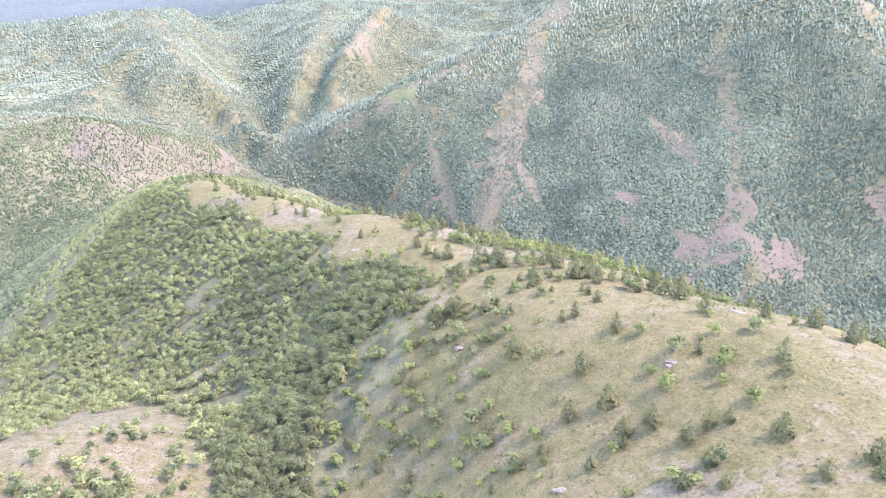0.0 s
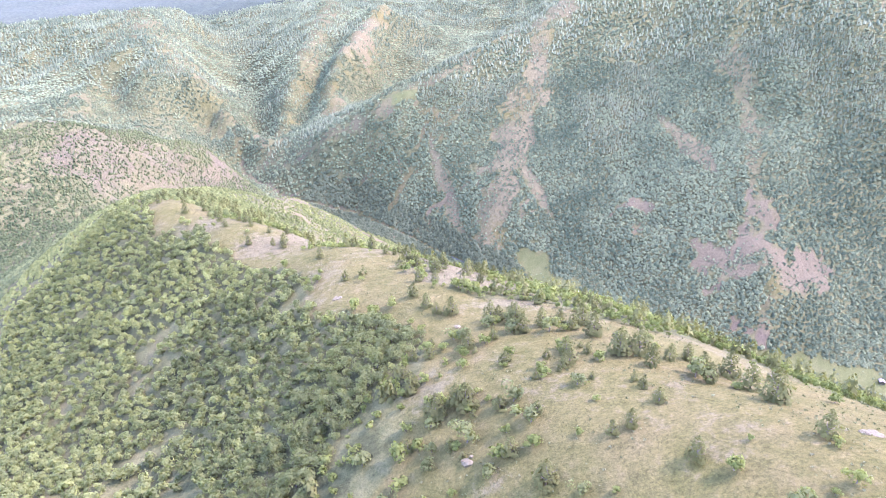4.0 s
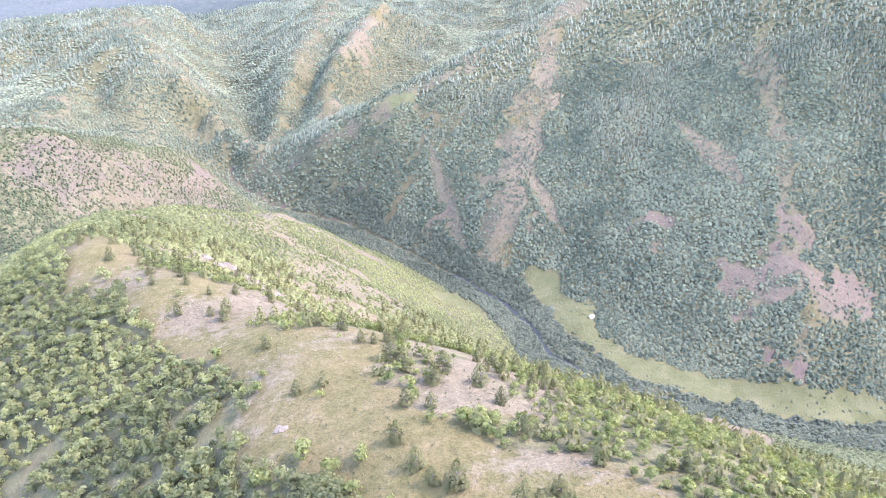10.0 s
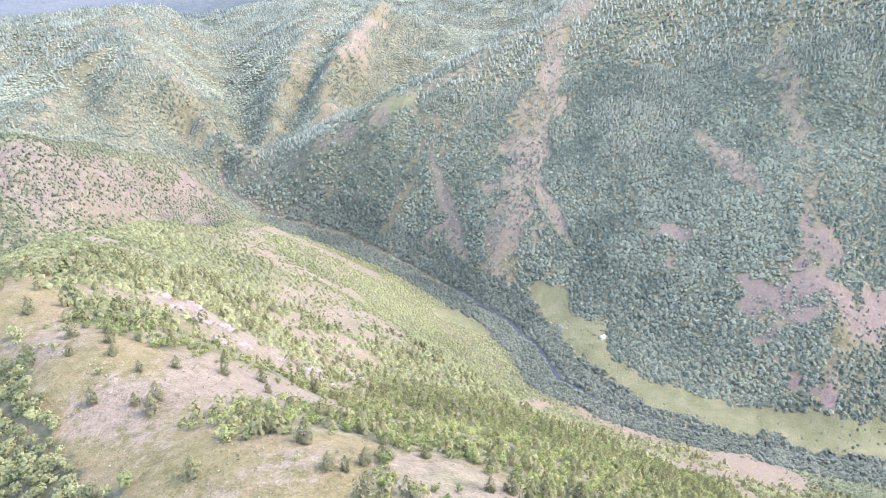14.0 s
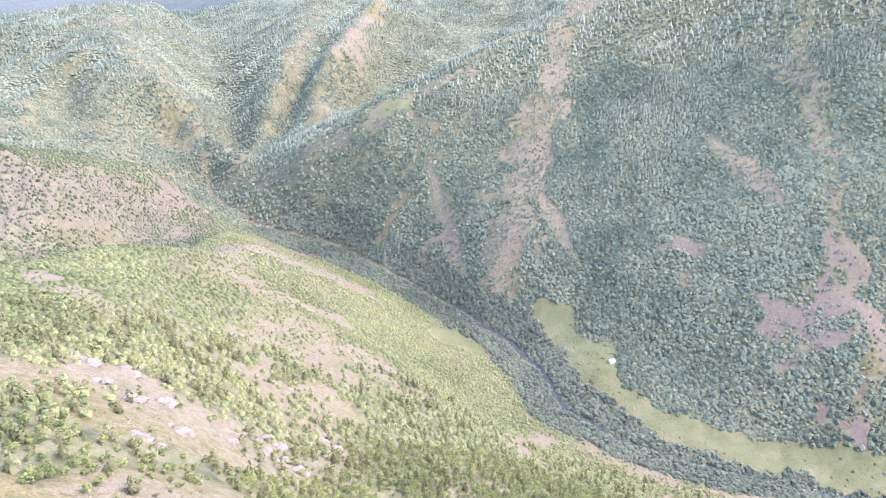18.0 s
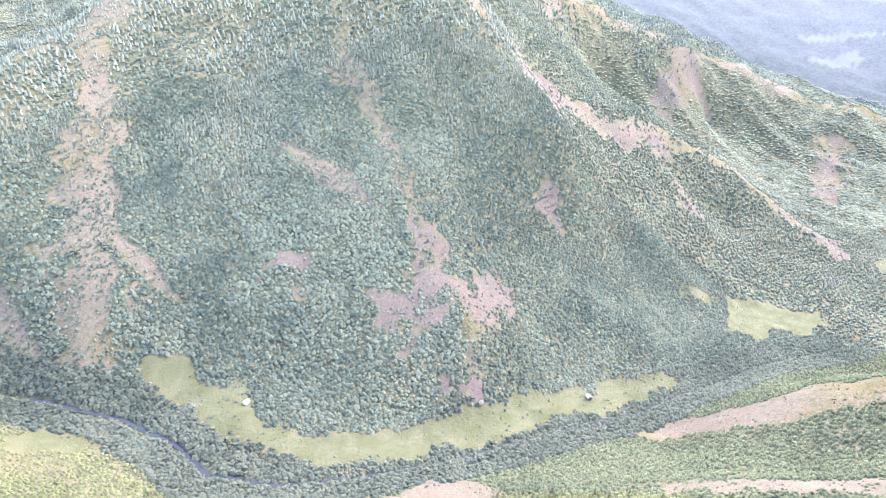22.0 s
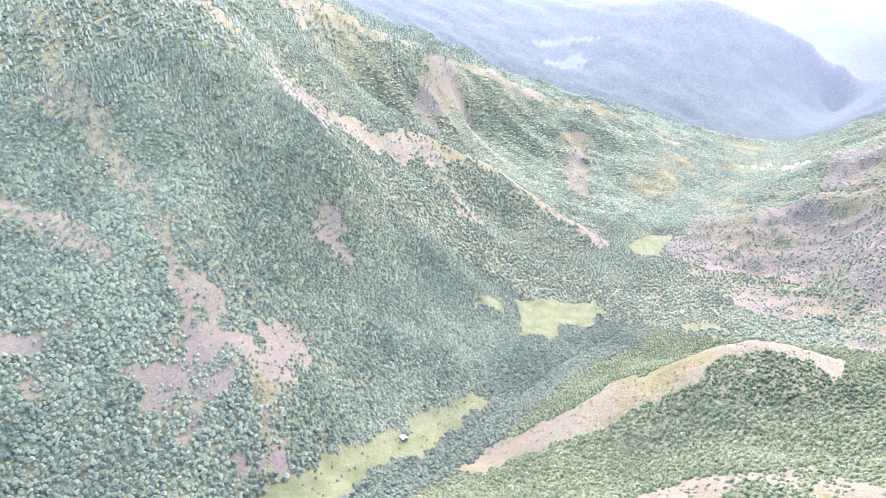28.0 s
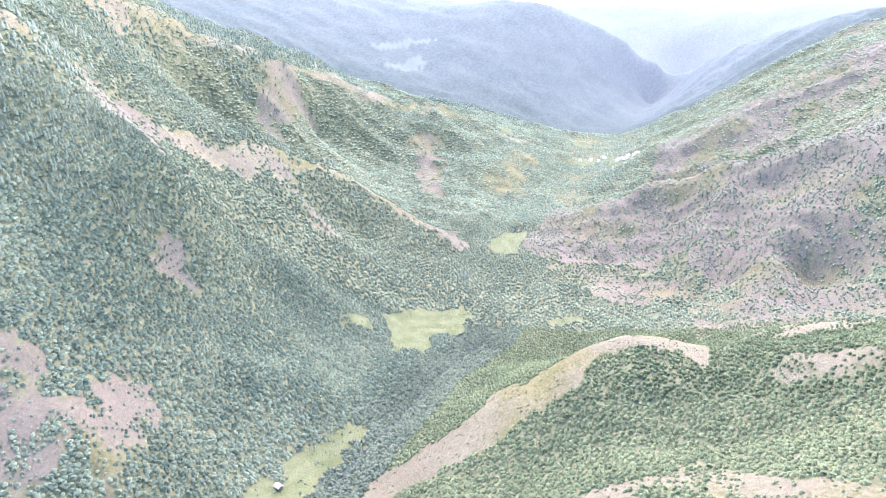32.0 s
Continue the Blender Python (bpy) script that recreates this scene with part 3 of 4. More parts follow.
def cover(x, y):
    """Woodland, bare earth, meadow and red soil at each place, each from 0 to 1."""
    rag = 1 + np.clip((off_line(x, y, [(0, 0), (0, 220), (80, 350)]) - 200) / 150, 0, 1.2)
    wx = x + rag * (7 * value_noise(x, y, 22, 31) + 3 * value_noise(x, y, 7, 32))
    wy = y + rag * (7 * value_noise(x, y, 22, 33) + 3 * value_noise(x, y, 7, 34))
    north = (y > np.interp(x, RX, RY)) & (x > -330) | (y > 1180)
    patch = fractal(x, y, 70, 41, 4)
    wood = np.where(north, 0.97, np.where((x > 250) & (x < 1000), 0.93, 0.8))
    bare = np.where(north, 0.25, 0.3) + 0.22 * patch
    # the near spur: grass on its back, shrubs down its eastern flank
    crest = off_line(wx, wy, CRESTS["spur"])
    flank = ~north & (x > -330) & (x < 260) & (y > 20) & (y < 980)
    stripes = fractal(x * 0.8 + y * 0.5, (y - x) * 0.35, 60, 44, 4)
    wood = np.where(flank, np.clip(0.8 - 0.65 * stripes, 0.26, 0.96), wood)
    bare = np.where(flank, 0.3 + 0.5 * stripes, bare)
    back = flank & (crest < np.where(y < 300, 26, 18)) & (y < 420) | flank & (x > -8) & (x < 85) & (y < 165) & (x > 0.9 * (y - 150)) | inside(wx, wy, [(-30, 95), (20, 60), (95, 60), (95, 150), (45, 178), (14, 205), (-22, 250), (-45, 258), (-30, 215), (-5, 180), (-14, 140)])
    wood = np.where(back, np.where(y > 300, 0.16, 0.02), wood)
    bare = np.where(back, 0.22 + 0.45 * fractal(x, y, 26, 47, 3), bare)
    wood = np.where(flank & inside(wx, wy, WEST_WOOD) & (y < 460) & (crest > np.where(y > 200, 10, 0)), np.clip(1.0 - 0.45 * np.clip(fractal(x, y, 13, 49, 2), 0, 1), 0.5, 0.98), wood)
    knoll = inside(wx, wy, WEST_KNOLL)
    wood, bare = np.where(knoll, 0.42, wood), np.where(knoll, 0.5, bare)
    for ring in (EAST_BAND, NORTH_BELT):
        wood = np.where(inside(wx, wy, ring), 0.86, wood)
    # ribs and ridges that stand bare
    fine = fractal(x, y, 16, 43, 2)
    for key, width, left in (("tan_rib", 24, 0.5), ("rock_rib", 9, 0.62), ("pale_rib", 22, 0.45), ("mid_rib", 20, 0.66), ("west_rib_c", 20, 0.66), ("pink_ridge", 150, 0.74), ("pink_front", 70, 0.6), ("west_rib_b", 36, 0.74), ("bare_spur", 27, 0.13),
                             ("bare_spur_b", 13, 0.2), ("bare_spur_c", 9, 0.25), ("pink_hill", 190, 0.56), ("pink_hill_east", 100, 0.56), ("pink_hill_back", 140, 0.56), ("knoll_ridge", 20, 0.35), ("second_spur", 30, 0.45), ("south_hill", 160, 0.5), ("west_rib", 40, 0.68), ("glade_ridge", 10, 0.6)):
        at = (off_line(wx, wy, CRESTS[key]) < width * (1 + (0.5 * patch + 0.45 * fine) * (key[:9] != "bare_spur") + 0.12 * fine)) & ((key != "bare_spur") | (y > 300)) & ((key[:9] != "pink_hill") | ~north)
        wood, bare = np.where(at, np.minimum(wood, left), wood), np.where(at, 0.58 + 0.35 * patch if key in ('tan_rib', 'pale_rib', 'knoll_ridge', 'second_spur', 'west_rib', 'west_rib_b', 'mid_rib') else 0.62 + 0.4 * patch, bare)
    bands = north & (fractal(x * 1.4 + y * 0.5, y * 0.3, 55, 52, 3) > 0.62) & (y < 1250) & (x < 330)
    wood, bare = np.where(bands, 0.5, wood), np.where(bands, 0.9, bare)
    plain = (x > 1450) & (off_line(wx, wy, RIVER) < 190)
    wood = np.where(plain, np.clip(0.8 + 0.3 * patch, 0.4, 0.95), wood)
    ripar = off_line(wx, wy, RIVER)
    wood = np.where((ripar < 30) & (x < 1500), 0.97, wood)
    spots = any_inside(x + np.where(north, 1.3, 0.5) * (wx - x), y + np.where(north, 1.3, 0.5) * (wy - y), BARE)
    thin = np.where(north, np.clip(0.4 + 0.4 * fractal(x, y, 14, 57, 3), 0.1, 0.85), np.clip(0.45 + 0.3 * fractal(x, y, 12, 58, 3), 0.15, 0.8))
    wood, bare = np.where(spots, thin, wood), np.where(spots, np.where(north, 0.62 + 0.35 * patch, 0.68 + 0.35 * patch), bare)
    lush = any_inside(x + 0.6 * (wx - x), y + 0.6 * (wy - y), AREAS)
    wood = np.where(lush, np.where(x < 160, 0.16, 0.10), wood)
    red = any_inside(x + 0.12 * (wx - x), y + 0.12 * (wy - y), SCARS)
    wood = np.where(red | (off_line(x, y, RIVER) < np.where(x < 150, 2.4, 1.0)), 0.0, wood)
    pink = np.zeros(np.shape(x))
    for key, width in (("pink_ridge", 160), ("pink_front", 80), ("pink_hill", 200), ("pink_hill_front", 110), ("pink_hill_east", 110), ("pink_hill_back", 130)):
        pink = np.maximum(pink, np.clip(1.4 - off_line(wx, wy, CRESTS[key]) / width, 0, 0.75))
    pink = np.maximum(pink, np.where(north & spots, 0.5, 0)) * np.clip(bare * 1.3, 0, 1)
    return wood, np.clip(bare, 0, 1), lush.astype(float), np.maximum(pink, 0.9 * red)


def mark_kinds(me, verts, mat, dry=1.0):
    """Store the kinds of ground on a sheet of land."""
    wood, bare, lush, red = cover(verts[:, 0], verts[:, 1])
    bare = bare * dry
    kinds = me.color_attributes.new("kinds", "FLOAT_COLOR", "POINT")
    kinds.data.foreach_set("color", np.c_[bare, lush, np.clip(wood * 1.25 - 0.3, 0, 1), red].astype(np.float32).ravel())
    me.materials.append(mat)


mark_kinds(ground_mesh, near_verts, GROUND)
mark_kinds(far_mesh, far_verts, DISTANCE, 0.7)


# ---- trees ----
LINE = [(0, 0), (0, 220), (80, 350)]


def cards(centres, normals, sizes, gen):
    """Small three-sided leaf clumps at the centres, facing roughly along the normals."""
    n = len(centres)
    facing = normals + gen.normal(0, 0.3, (n, 3))
    facing /= np.linalg.norm(facing, axis=1)[:, None]
    u = np.cross(facing, gen.normal(0, 1, (n, 3)))
    u /= np.linalg.norm(u, axis=1)[:, None] + 1e-9
    v = np.cross(facing, u)
    s = sizes[:, None] * 0.5
    corners = []
    for a, b in ((-1.1, -0.75), (1.15, -0.6), (0.05, 1.2)):
        corners.append(centres + (u * a + v * b) * s * gen.uniform(0.65, 1.25, (n, 1)) + facing * s * gen.uniform(-0.3, 0.3, (n, 1)))
    shade = normals / np.linalg.norm(normals, axis=1)[:, None] + 0.9 * facing + (0, 0, 0.3)
    shade /= np.linalg.norm(shade, axis=1)[:, None]
    return np.stack(corners, 1).reshape(-1, 3), np.arange(3 * n).reshape(n, 3), np.repeat(shade, 3, 0)


def crown_broad(gen, count, leaf, lumps=6):
    """A crown one metre wide and about one high, its foot at 0, of leaf clumps on several lobes."""
    lobes = np.c_[gen.normal(0, 0.2, (lumps, 2)), gen.uniform(0.38, 0.8, lumps)]
    lobes[0] = (0, 0, 0.62)
    radii = gen.uniform(0.2, 0.34, lumps)
    pick = gen.integers(0, lumps, count)
    way = gen.normal(0, 1, (count, 3))
    way[:, 2] = np.abs(way[:, 2]) * gen.choice([1, 1, 1, -0.6], count)
    way /= np.linalg.norm(way, axis=1)[:, None]
    return cards(lobes[pick] + way * radii[pick][:, None] * gen.uniform(0.75, 1.08, (count, 1)), way, leaf * gen.uniform(0.6, 1.35, count), gen)


def crown_pine(gen, count, leaf):
    """A pointed, ragged pine crown one metre high."""
    h = gen.uniform(0.0, 1.0, count) ** 1.25
    turn = gen.uniform(0, 2 * math.pi, count)
    lean = 0.25 * np.sin(turn * 3 + h * 9) + 1
    r = (0.36 * (1 - h ** 1.9) ** 0.75 * (0.75 + 0.25 * np.clip(h * 5, 0, 1)) + 0.012) * lean * gen.uniform(0.55, 1.1, count)
    c = np.c_[np.cos(turn) * r, np.sin(turn) * r, 0.08 + 0.92 * h]
    nrm = np.c_[np.cos(turn), np.sin(turn), np.full(count, 0.7)]
    return cards(c, nrm, leaf * gen.uniform(0.6, 1.3, count) * (1.15 - 0.6 * h), gen)


def trunk_mesh(gen, limbs, low, high, thick):
    """A tapered trunk with limbs, as open tubes of five sides."""
    verts, faces = [], []

    def tube(a, b, ra, rb):
        a, b = np.array(a), np.array(b)
        k = len(verts)
        side = np.cross(b - a, (0.3, 0.9, 0.1))
        side /= np.linalg.norm(side)
        other = np.cross(b - a, side)
        other /= np.linalg.norm(other)
        for p, r in ((a, ra), (b, rb)):
            for i in range(5):
                t = i * 2 * math.pi / 5
                verts.append(p + (side * math.cos(t) + other * math.sin(t)) * r)
        for i in range(5):
            faces.append((k + i, k + (i + 1) % 5, k + 5 + (i + 1) % 5, k + 5 + i))

    tube((0, 0, -0.12), (0.02, 0.01, low), thick, thick * 0.75)
    tube((0.02, 0.01, low), (gen.normal(0, 0.03), gen.normal(0, 0.03), high), thick * 0.75, thick * 0.2)
    for i in range(limbs):
        t = i * 2.4 + gen.uniform(0, 1)
        z = low + (high - low) * gen.uniform(0.0, 0.5)
        tube((0.02, 0.01, z), (0.3 * math.cos(t), 0.3 * math.sin(t), z + 0.22), thick * 0.45, thick * 0.12)
    return np.array(verts), np.array(faces)


def scattered(name, spots, widths, heights, shapes, mat, label, category, gen, tint_spread=0.35, sink=0.1, bury=0.0):
    """One joined mesh of many plants."""
    all_v, all_f, all_t, all_n, at = [], [], [], [], 0
    z = ground_z(spots[:, 0], spots[:, 1]) - sink - bury * heights
    turn, kind = gen.uniform(0, 2 * math.pi, len(spots)), gen.integers(0, len(shapes), len(spots))
    lush = np.clip(0.3 + 0.25 * value_noise(spots[:, 0], spots[:, 1], 38, 61) + 0.15 * value_noise(spots[:, 0], spots[:, 1], 150, 62) + gen.normal(0, tint_spread * 0.5, len(spots)), 0, 0.7)
    for k, (v, f, nrm) in enumerate(shapes):
        who = np.flatnonzero(kind == k)
        if not len(who):
            continue
        c, s = np.cos(turn[who])[:, None], np.sin(turn[who])[:, None]
        w = widths[who][:, None]
        px = (v[None, :, 0] * c - v[None, :, 1] * s) * w + spots[who, 0][:, None]
        py = (v[None, :, 0] * s + v[None, :, 1] * c) * w + spots[who, 1][:, None]
        pz = v[None, :, 2] * heights[who][:, None] + z[who][:, None]
        all_v.append(np.stack([px, py, pz], 2).reshape(-1, 3))
        all_f.append((f[None] + (np.arange(len(who)) * len(v))[:, None, None] + at).reshape(-1, f.shape[1]))
        all_t.append(np.repeat(lush[who], len(v)))
        all_n.append(np.stack([nrm[None, :, 0] * c - nrm[None, :, 1] * s, nrm[None, :, 0] * s + nrm[None, :, 1] * c, np.repeat(nrm[None, :, 2], len(who), 0)], 2).reshape(-1, 3))
        at += len(who) * len(v)
    me = mesh_from(name, np.concatenate(all_v), np.concatenate(all_f), mat)
    me.normals_split_custom_set_from_vertices(np.concatenate(all_n))
    a = me.attributes.new("tint", "FLOAT", "POINT")
    a.data.foreach_set("value", np.concatenate(all_t).astype(np.float32))
    return tagged(new(name, me), label, category, kind="stuff")


def jittered(x0, x1, y0, y1, gap, gen):
    xs, ys = np.meshgrid(np.arange(x0, x1, gap), np.arange(y0, y1, gap * 0.92))
    xs[1::2] += gap * 0.5
    p = np.c_[xs.ravel(), ys.ravel()]
    return p + gen.uniform(-0.42, 0.42, p.shape) * gap


def shown(p):
    x, y = p[:, 0], p[:, 1]
    early = (x > -0.80 * (y + 50)) & (x < 0.74 * (y + 30))
    late = (x > 40) & (y > 225 - 0.31 * x)
    return early | late


def grown(p, gen, power=1.0):
    wood = cover(p[:, 0], p[:, 1])[0]
    clump = np.where((wood < 0.85) & (wood > 0.15), 0.5 * value_noise(p[:, 0], p[:, 1], 26, 66) + 0.45 * value_noise(p[:, 0], p[:, 1], 11, 67), 0)
    clump *= np.where(away(p) > CLOSE, 0.5, 1)
    return p[gen.random(len(p)) < np.clip(wood + clump, 0, 1) ** power]


def away(p):
    return off_line(p[:, 0], p[:, 1], LINE)


CLOSE, MIDDLE, REMOTE = 250.0, 760.0, 1250.0
gen = np.random.default_rng(11)
near_broad = [crown_broad(gen, 130, 0.19, 8) for _ in range(8)]
bushy_pine = [crown_pine(gen, 42, 0.25) for _ in range(4)]
near_shrub = [crown_broad(gen, 84, 0.21, 7) for _ in range(6)]


def crown_whole(gen, rings, sides, top, rough, lift=0.7):
    """A closed, lumpy crown one metre wide and one high: rings of (height, radius) under a tip at top. lift tips its
    shading normals up, so it draws brighter and more even.
    """
    v, f = [(gen.normal(0, 0.05), gen.normal(0, 0.05), top)], []
    turn = gen.uniform(0, 2 * math.pi)
    for k, (h, r) in enumerate(rings):
        for i in range(sides):
            a = turn + (i + 0.5 * (k % 2)) * 2 * math.pi / sides
            q = r * gen.uniform(1 - rough, 1 + rough)
            v.append((math.cos(a) * q, math.sin(a) * q, h + gen.uniform(-0.3, 0.3) * rough))
    for i in range(sides):
        n = (i + 1) % sides
        f.append((0, 1 + i, 1 + n))
        for k in range(len(rings) - 1):
            a, b = 1 + k * sides, 1 + (k + 1) * sides
            f += [(a + i, b + i, b + n), (a + i, b + n, a + n)]
    v = np.array(v)
    out = v - (0, 0, 0.38 * top)
    out /= np.linalg.norm(out, axis=1)[:, None]
    face = np.zeros_like(v)
    for t in f:
        w = np.cross(v[t[1]] - v[t[0]], v[t[2]] - v[t[0]])
        for i in t:
            face[i] += w / (np.linalg.norm(w) + 1e-9)
    face /= np.linalg.norm(face, axis=1)[:, None] + 1e-9
    nrm = out * 0.3 + face * 0.3 + (0, 0, lift)
    return v, np.array(f), nrm / np.linalg.norm(nrm, axis=1)[:, None]


DOME_RINGS = [(0.88, 0.26), (0.52, 0.50), (-0.05, 0.46)]
mid_broad = [crown_whole(gen, DOME_RINGS, 4, 1.0, 0.4) for _ in range(10)]
far_broad = [crown_whole(gen, [(0.78, 0.36), (0.05, 0.53)], 4, 1.0, 0.34, 0.35) for _ in range(8)]
remote_broad = [crown_whole(gen, [(0.3, 0.55)], 6, 0.85, 0.3, 0.2) for _ in range(8)]
mid_fir = [crown_whole(gen, [(0.62, 0.18), (0.08, 0.36)], 5, 1.0, 0.3, 1.1) for _ in range(6)]
far_fir = [crown_whole(gen, [(0.05, 0.38)], 5, 1.0, 0.25, 0.3) for _ in range(6)]

# named pines and bushes on the grass of the spur
PINES = [(56, 129), (69, 128), (77, 123), (80, 115), (37, 129), (30, 140), (10, 143), (24, 170), (41, 93), (48, 94), (42, 86), (37, 100), (61, 102), (62, 106), (54, 88), (31, 109),
         (32, 100), (28, 120), (24, 110), (15, 134), (0, 161), (-9, 171), (-35, 236), (3, 181), (-12, 215), (63, 79), (55, 77), (18, 104), (9, 183), (-1, 203), (-8, 208), (-47, 256)]
PINES_EAST = [(16, 185), (28, 185), (32, 180), (35, 168), (39, 168), (24, 166), (40, 162), (49, 155), (50, 161), (55, 160), (55, 151), (56, 144), (65, 161), (9, 196), (21, 188), (-4, 160),
              (2, 159), (-10, 170), (45, 166), (49, 167), (11, 195), (15, 192), (26, 191), (31, 189), (-5, 204), (-6, 225), (-11, 226), (-13, 244), (-16, 248), (-6, 236), (-4, 243), (4, 239), (8, 230), (15, 200)]
PINES_NORTH = [(-82, 287), (-68, 288), (-97, 305), (-126, 334), (-21, 257), (-24, 257), (-18, 260), (-15, 264), (0, 280), (-12, 241), (4, 260), (8, 262), (6, 251), (-72, 286),
               (-145, 349), (-46, 277), (-83, 329), (-38, 270), (-30, 266), (-67, 283), (14, 262), (22, 268), (-8, 270), (-104, 318), (-62, 312), (-71, 305), (-77, 299), (-55, 319), (-86, 305), (-91, 313), (-66, 323), (-50, 308), (-97, 322)]
BUSHES = [(-12, 201), (-19, 186), (-26, 179), (-19, 205), (-36, 212), (41, 125), (54, 118), (52, 107), (40, 112), (42, 107), (-15, 133), (2, 130), (9, 123), (-11, 153), (-31, 168),
          (17, 110), (12, 114), (-11, 139), (-4, 122), (-30, 138), (-18, 212), (1, 220), (3, 218), (6, 221), (-29, 216), (-23, 211), (-9, 197), (-45, 240), (-60, 258)]


def z_at(x, y):
    return float(ground_z(np.array([x]), np.array([y]))[0])


def tree_thing(name, crown, trunk, leaves, label, category, group):
    top = new(name)
    t = new("trunk", mesh_from("trunk", trunk[0], trunk[1], BARK))
    c = new("crown", mesh_from("crown", crown[0], crown[1], leaves))
    c.data.normals_split_custom_set_from_vertices(crown[2])
    c.data.attributes.new("tint", "FLOAT", "POINT").data.foreach_set("value", np.full(len(c.data.vertices), 0.2, np.float32))
    for part_ob in (t, c):
        part_ob.parent = top
    return tagged(top, label, category, group)


def planted(kind, label, category, group, crowns, leaves, spots, size, spread, wide, bole):
    """Separate trees: a few built, the rest copies of them."""
    gen = np.random.default_rng(len(spots) + 5)
    first = []
    for k, (x, y) in enumerate(spots):
        s = size * gen.uniform(1 - spread, 1 + spread)
        m = pose(x, y, z_at(x, y) - 0.05, 0, 0, gen.uniform(0, 360))
        if k < len(crowns):
            ob = tree_thing(kind, crowns[k], trunk_mesh(gen, 4, bole, 0.75, 0.035), leaves, label, category, group)
            first.append(ob)
            ob.matrix_basis = m @ Matrix.Diagonal((s * wide, s * wide, s, 1))
        else:
            ob = copy_thing(first[k % len(first)], m)
            ob.scale = (s * wide * gen.uniform(0.85, 1.15), s * wide * gen.uniform(0.85, 1.15), s)


planted("pine_tree", "small dark olive pine standing alone on dry grass", "tree", "pines on the grass ridge", [crown_pine(gen, 420, 0.10) for _ in range(4)], FIR, PINES, 4.4, 0.28, 1.0, 0.12)
planted("pine_tree", "bushy olive-green pine along the grassy crest", "tree", "pines along the crest", [crown_pine(gen, 420, 0.10) for _ in range(4)], FIR, PINES_EAST, 5.2, 0.3, 1.05, 0.12)
planted("pine_tree", "young pine on the bare spur", "tree", "pines on the spur", [crown_pine(gen, 380, 0.105) for _ in range(4)], FIR, PINES_NORTH, 4.2, 0.3, 1.0, 0.12)
planted("bush", "round yellow-green shrub on the grass slope", "shrub", "bushes on the slope", [crown_broad(gen, 260, 0.15, 9) for _ in range(4)], SCRUB, BUSHES, 2.6, 0.35, 1.25, 0.2)

# oaks at the upper edge of the western wood, one by one
edge = jittered(-110, -2, 112, 270, 2.9, gen)
edge = edge[inside(edge[:, 0], edge[:, 1], WEST_WOOD)]
edge = edge[cover(edge[:, 0], edge[:, 1])[0] > 0.6]
edge = edge[np.argsort(off_line(edge[:, 0], edge[:, 1], [(-6, 195), (-26, 164), (-40, 135), (-45, 112)]))][:290]
planted("oak_tree", "leafy green oak in dense hillside woodland", "tree", "oaks at the wood's edge", [crown_broad(gen, 520, 0.10, 11) for _ in range(6)], OAK, [tuple(p) for p in edge], 2.9, 0.35, 1.15, 0.25)


# smaller growth over the dome, thicker towards the wood
DOME = [(-40, 112), (-26, 80), (40, 62), (98, 62), (98, 132), (50, 172), (14, 200), (-10, 190), (-14, 165), (-28, 150)]


def dome_growth(seed, gap, much):
    gen = np.random.default_rng(seed)
    p = jittered(-45, 100, 60, 205, gap, gen)
    p = p[inside(p[:, 0], p[:, 1], DOME)]
    chance = much * np.clip(1.15 - off_line(p[:, 0], p[:, 1], [(-6, 195), (-20, 160), (-32, 120), (-20, 80)]) / 62, 0.12, 1) * (1 + value_noise(p[:, 0], p[:, 1], 15, seed))
    return [tuple(q) for q in p[gen.random(len(p)) < chance]]


planted("pine_sapling", "small young pine in the dry grass", "tree", "young pines on the dome", [crown_pine(gen, 240, 0.13) for _ in range(4)], FIR, dome_growth(91, 5.2, 0.36), 2.5, 0.4, 1.1, 0.1)
planted("bush", "low yellow-green shrub in the dry grass", "shrub", "low shrubs on the dome", [crown_broad(gen, 170, 0.19, 8) for _ in range(5)], SCRUB, dome_growth(92, 4.6, 0.5), 1.7, 0.45, 1.3, 0.15)
planted("scrub_oak", "small green oak at the edge of the wood", "tree", "scrub oaks on the dome", [crown_broad(gen, 260, 0.145, 9) for _ in range(4)], OAK, dome_growth(93, 6.0, 0.33), 2.9, 0.35, 1.2, 0.2)


def clear_of(p, others, gap):
    o = np.asarray(others)
    keep = np.ones(len(p), bool)
    for i in range(0, len(p), 4000):
        d = np.hypot(p[i:i + 4000, None, 0] - o[None, :, 0], p[i:i + 4000, None, 1] - o[None, :, 1]).min(1)
        keep[i:i + 4000] = d > gap
    return p[keep]


def seen_from(p, heights):
    """Whether the land leaves each place open to the air above the spur."""
    open_view = np.zeros(len(p), bool)
    top = heights + 7
    for ex, ey, ez in ((0, 0, 405), (0, 110, 400), (0, 220, 400), (45, 320, 402), (80, 350, 402)):
        blocked = np.zeros(len(p), bool)
        for k in np.linspace(0.08, 0.92, 60):
            x, y, z = ex + (p[:, 0] - ex) * k, ey + (p[:, 1] - ey) * k, ez + (top - ez) * k
            ix, iy = np.clip(np.searchsorted(GX, x), 0, len(GX) - 1), np.clip(np.searchsorted(GY, y), 0, len(GY) - 1)
            blocked |= GZ[iy, ix] > z + 14
        open_view |= ~blocked
    return open_view


def thinned_out_of_sight(p, gen, left=0.25):
    return p[seen_from(p, ground_z(p[:, 0], p[:, 1])) | (gen.random(len(p)) < left)]


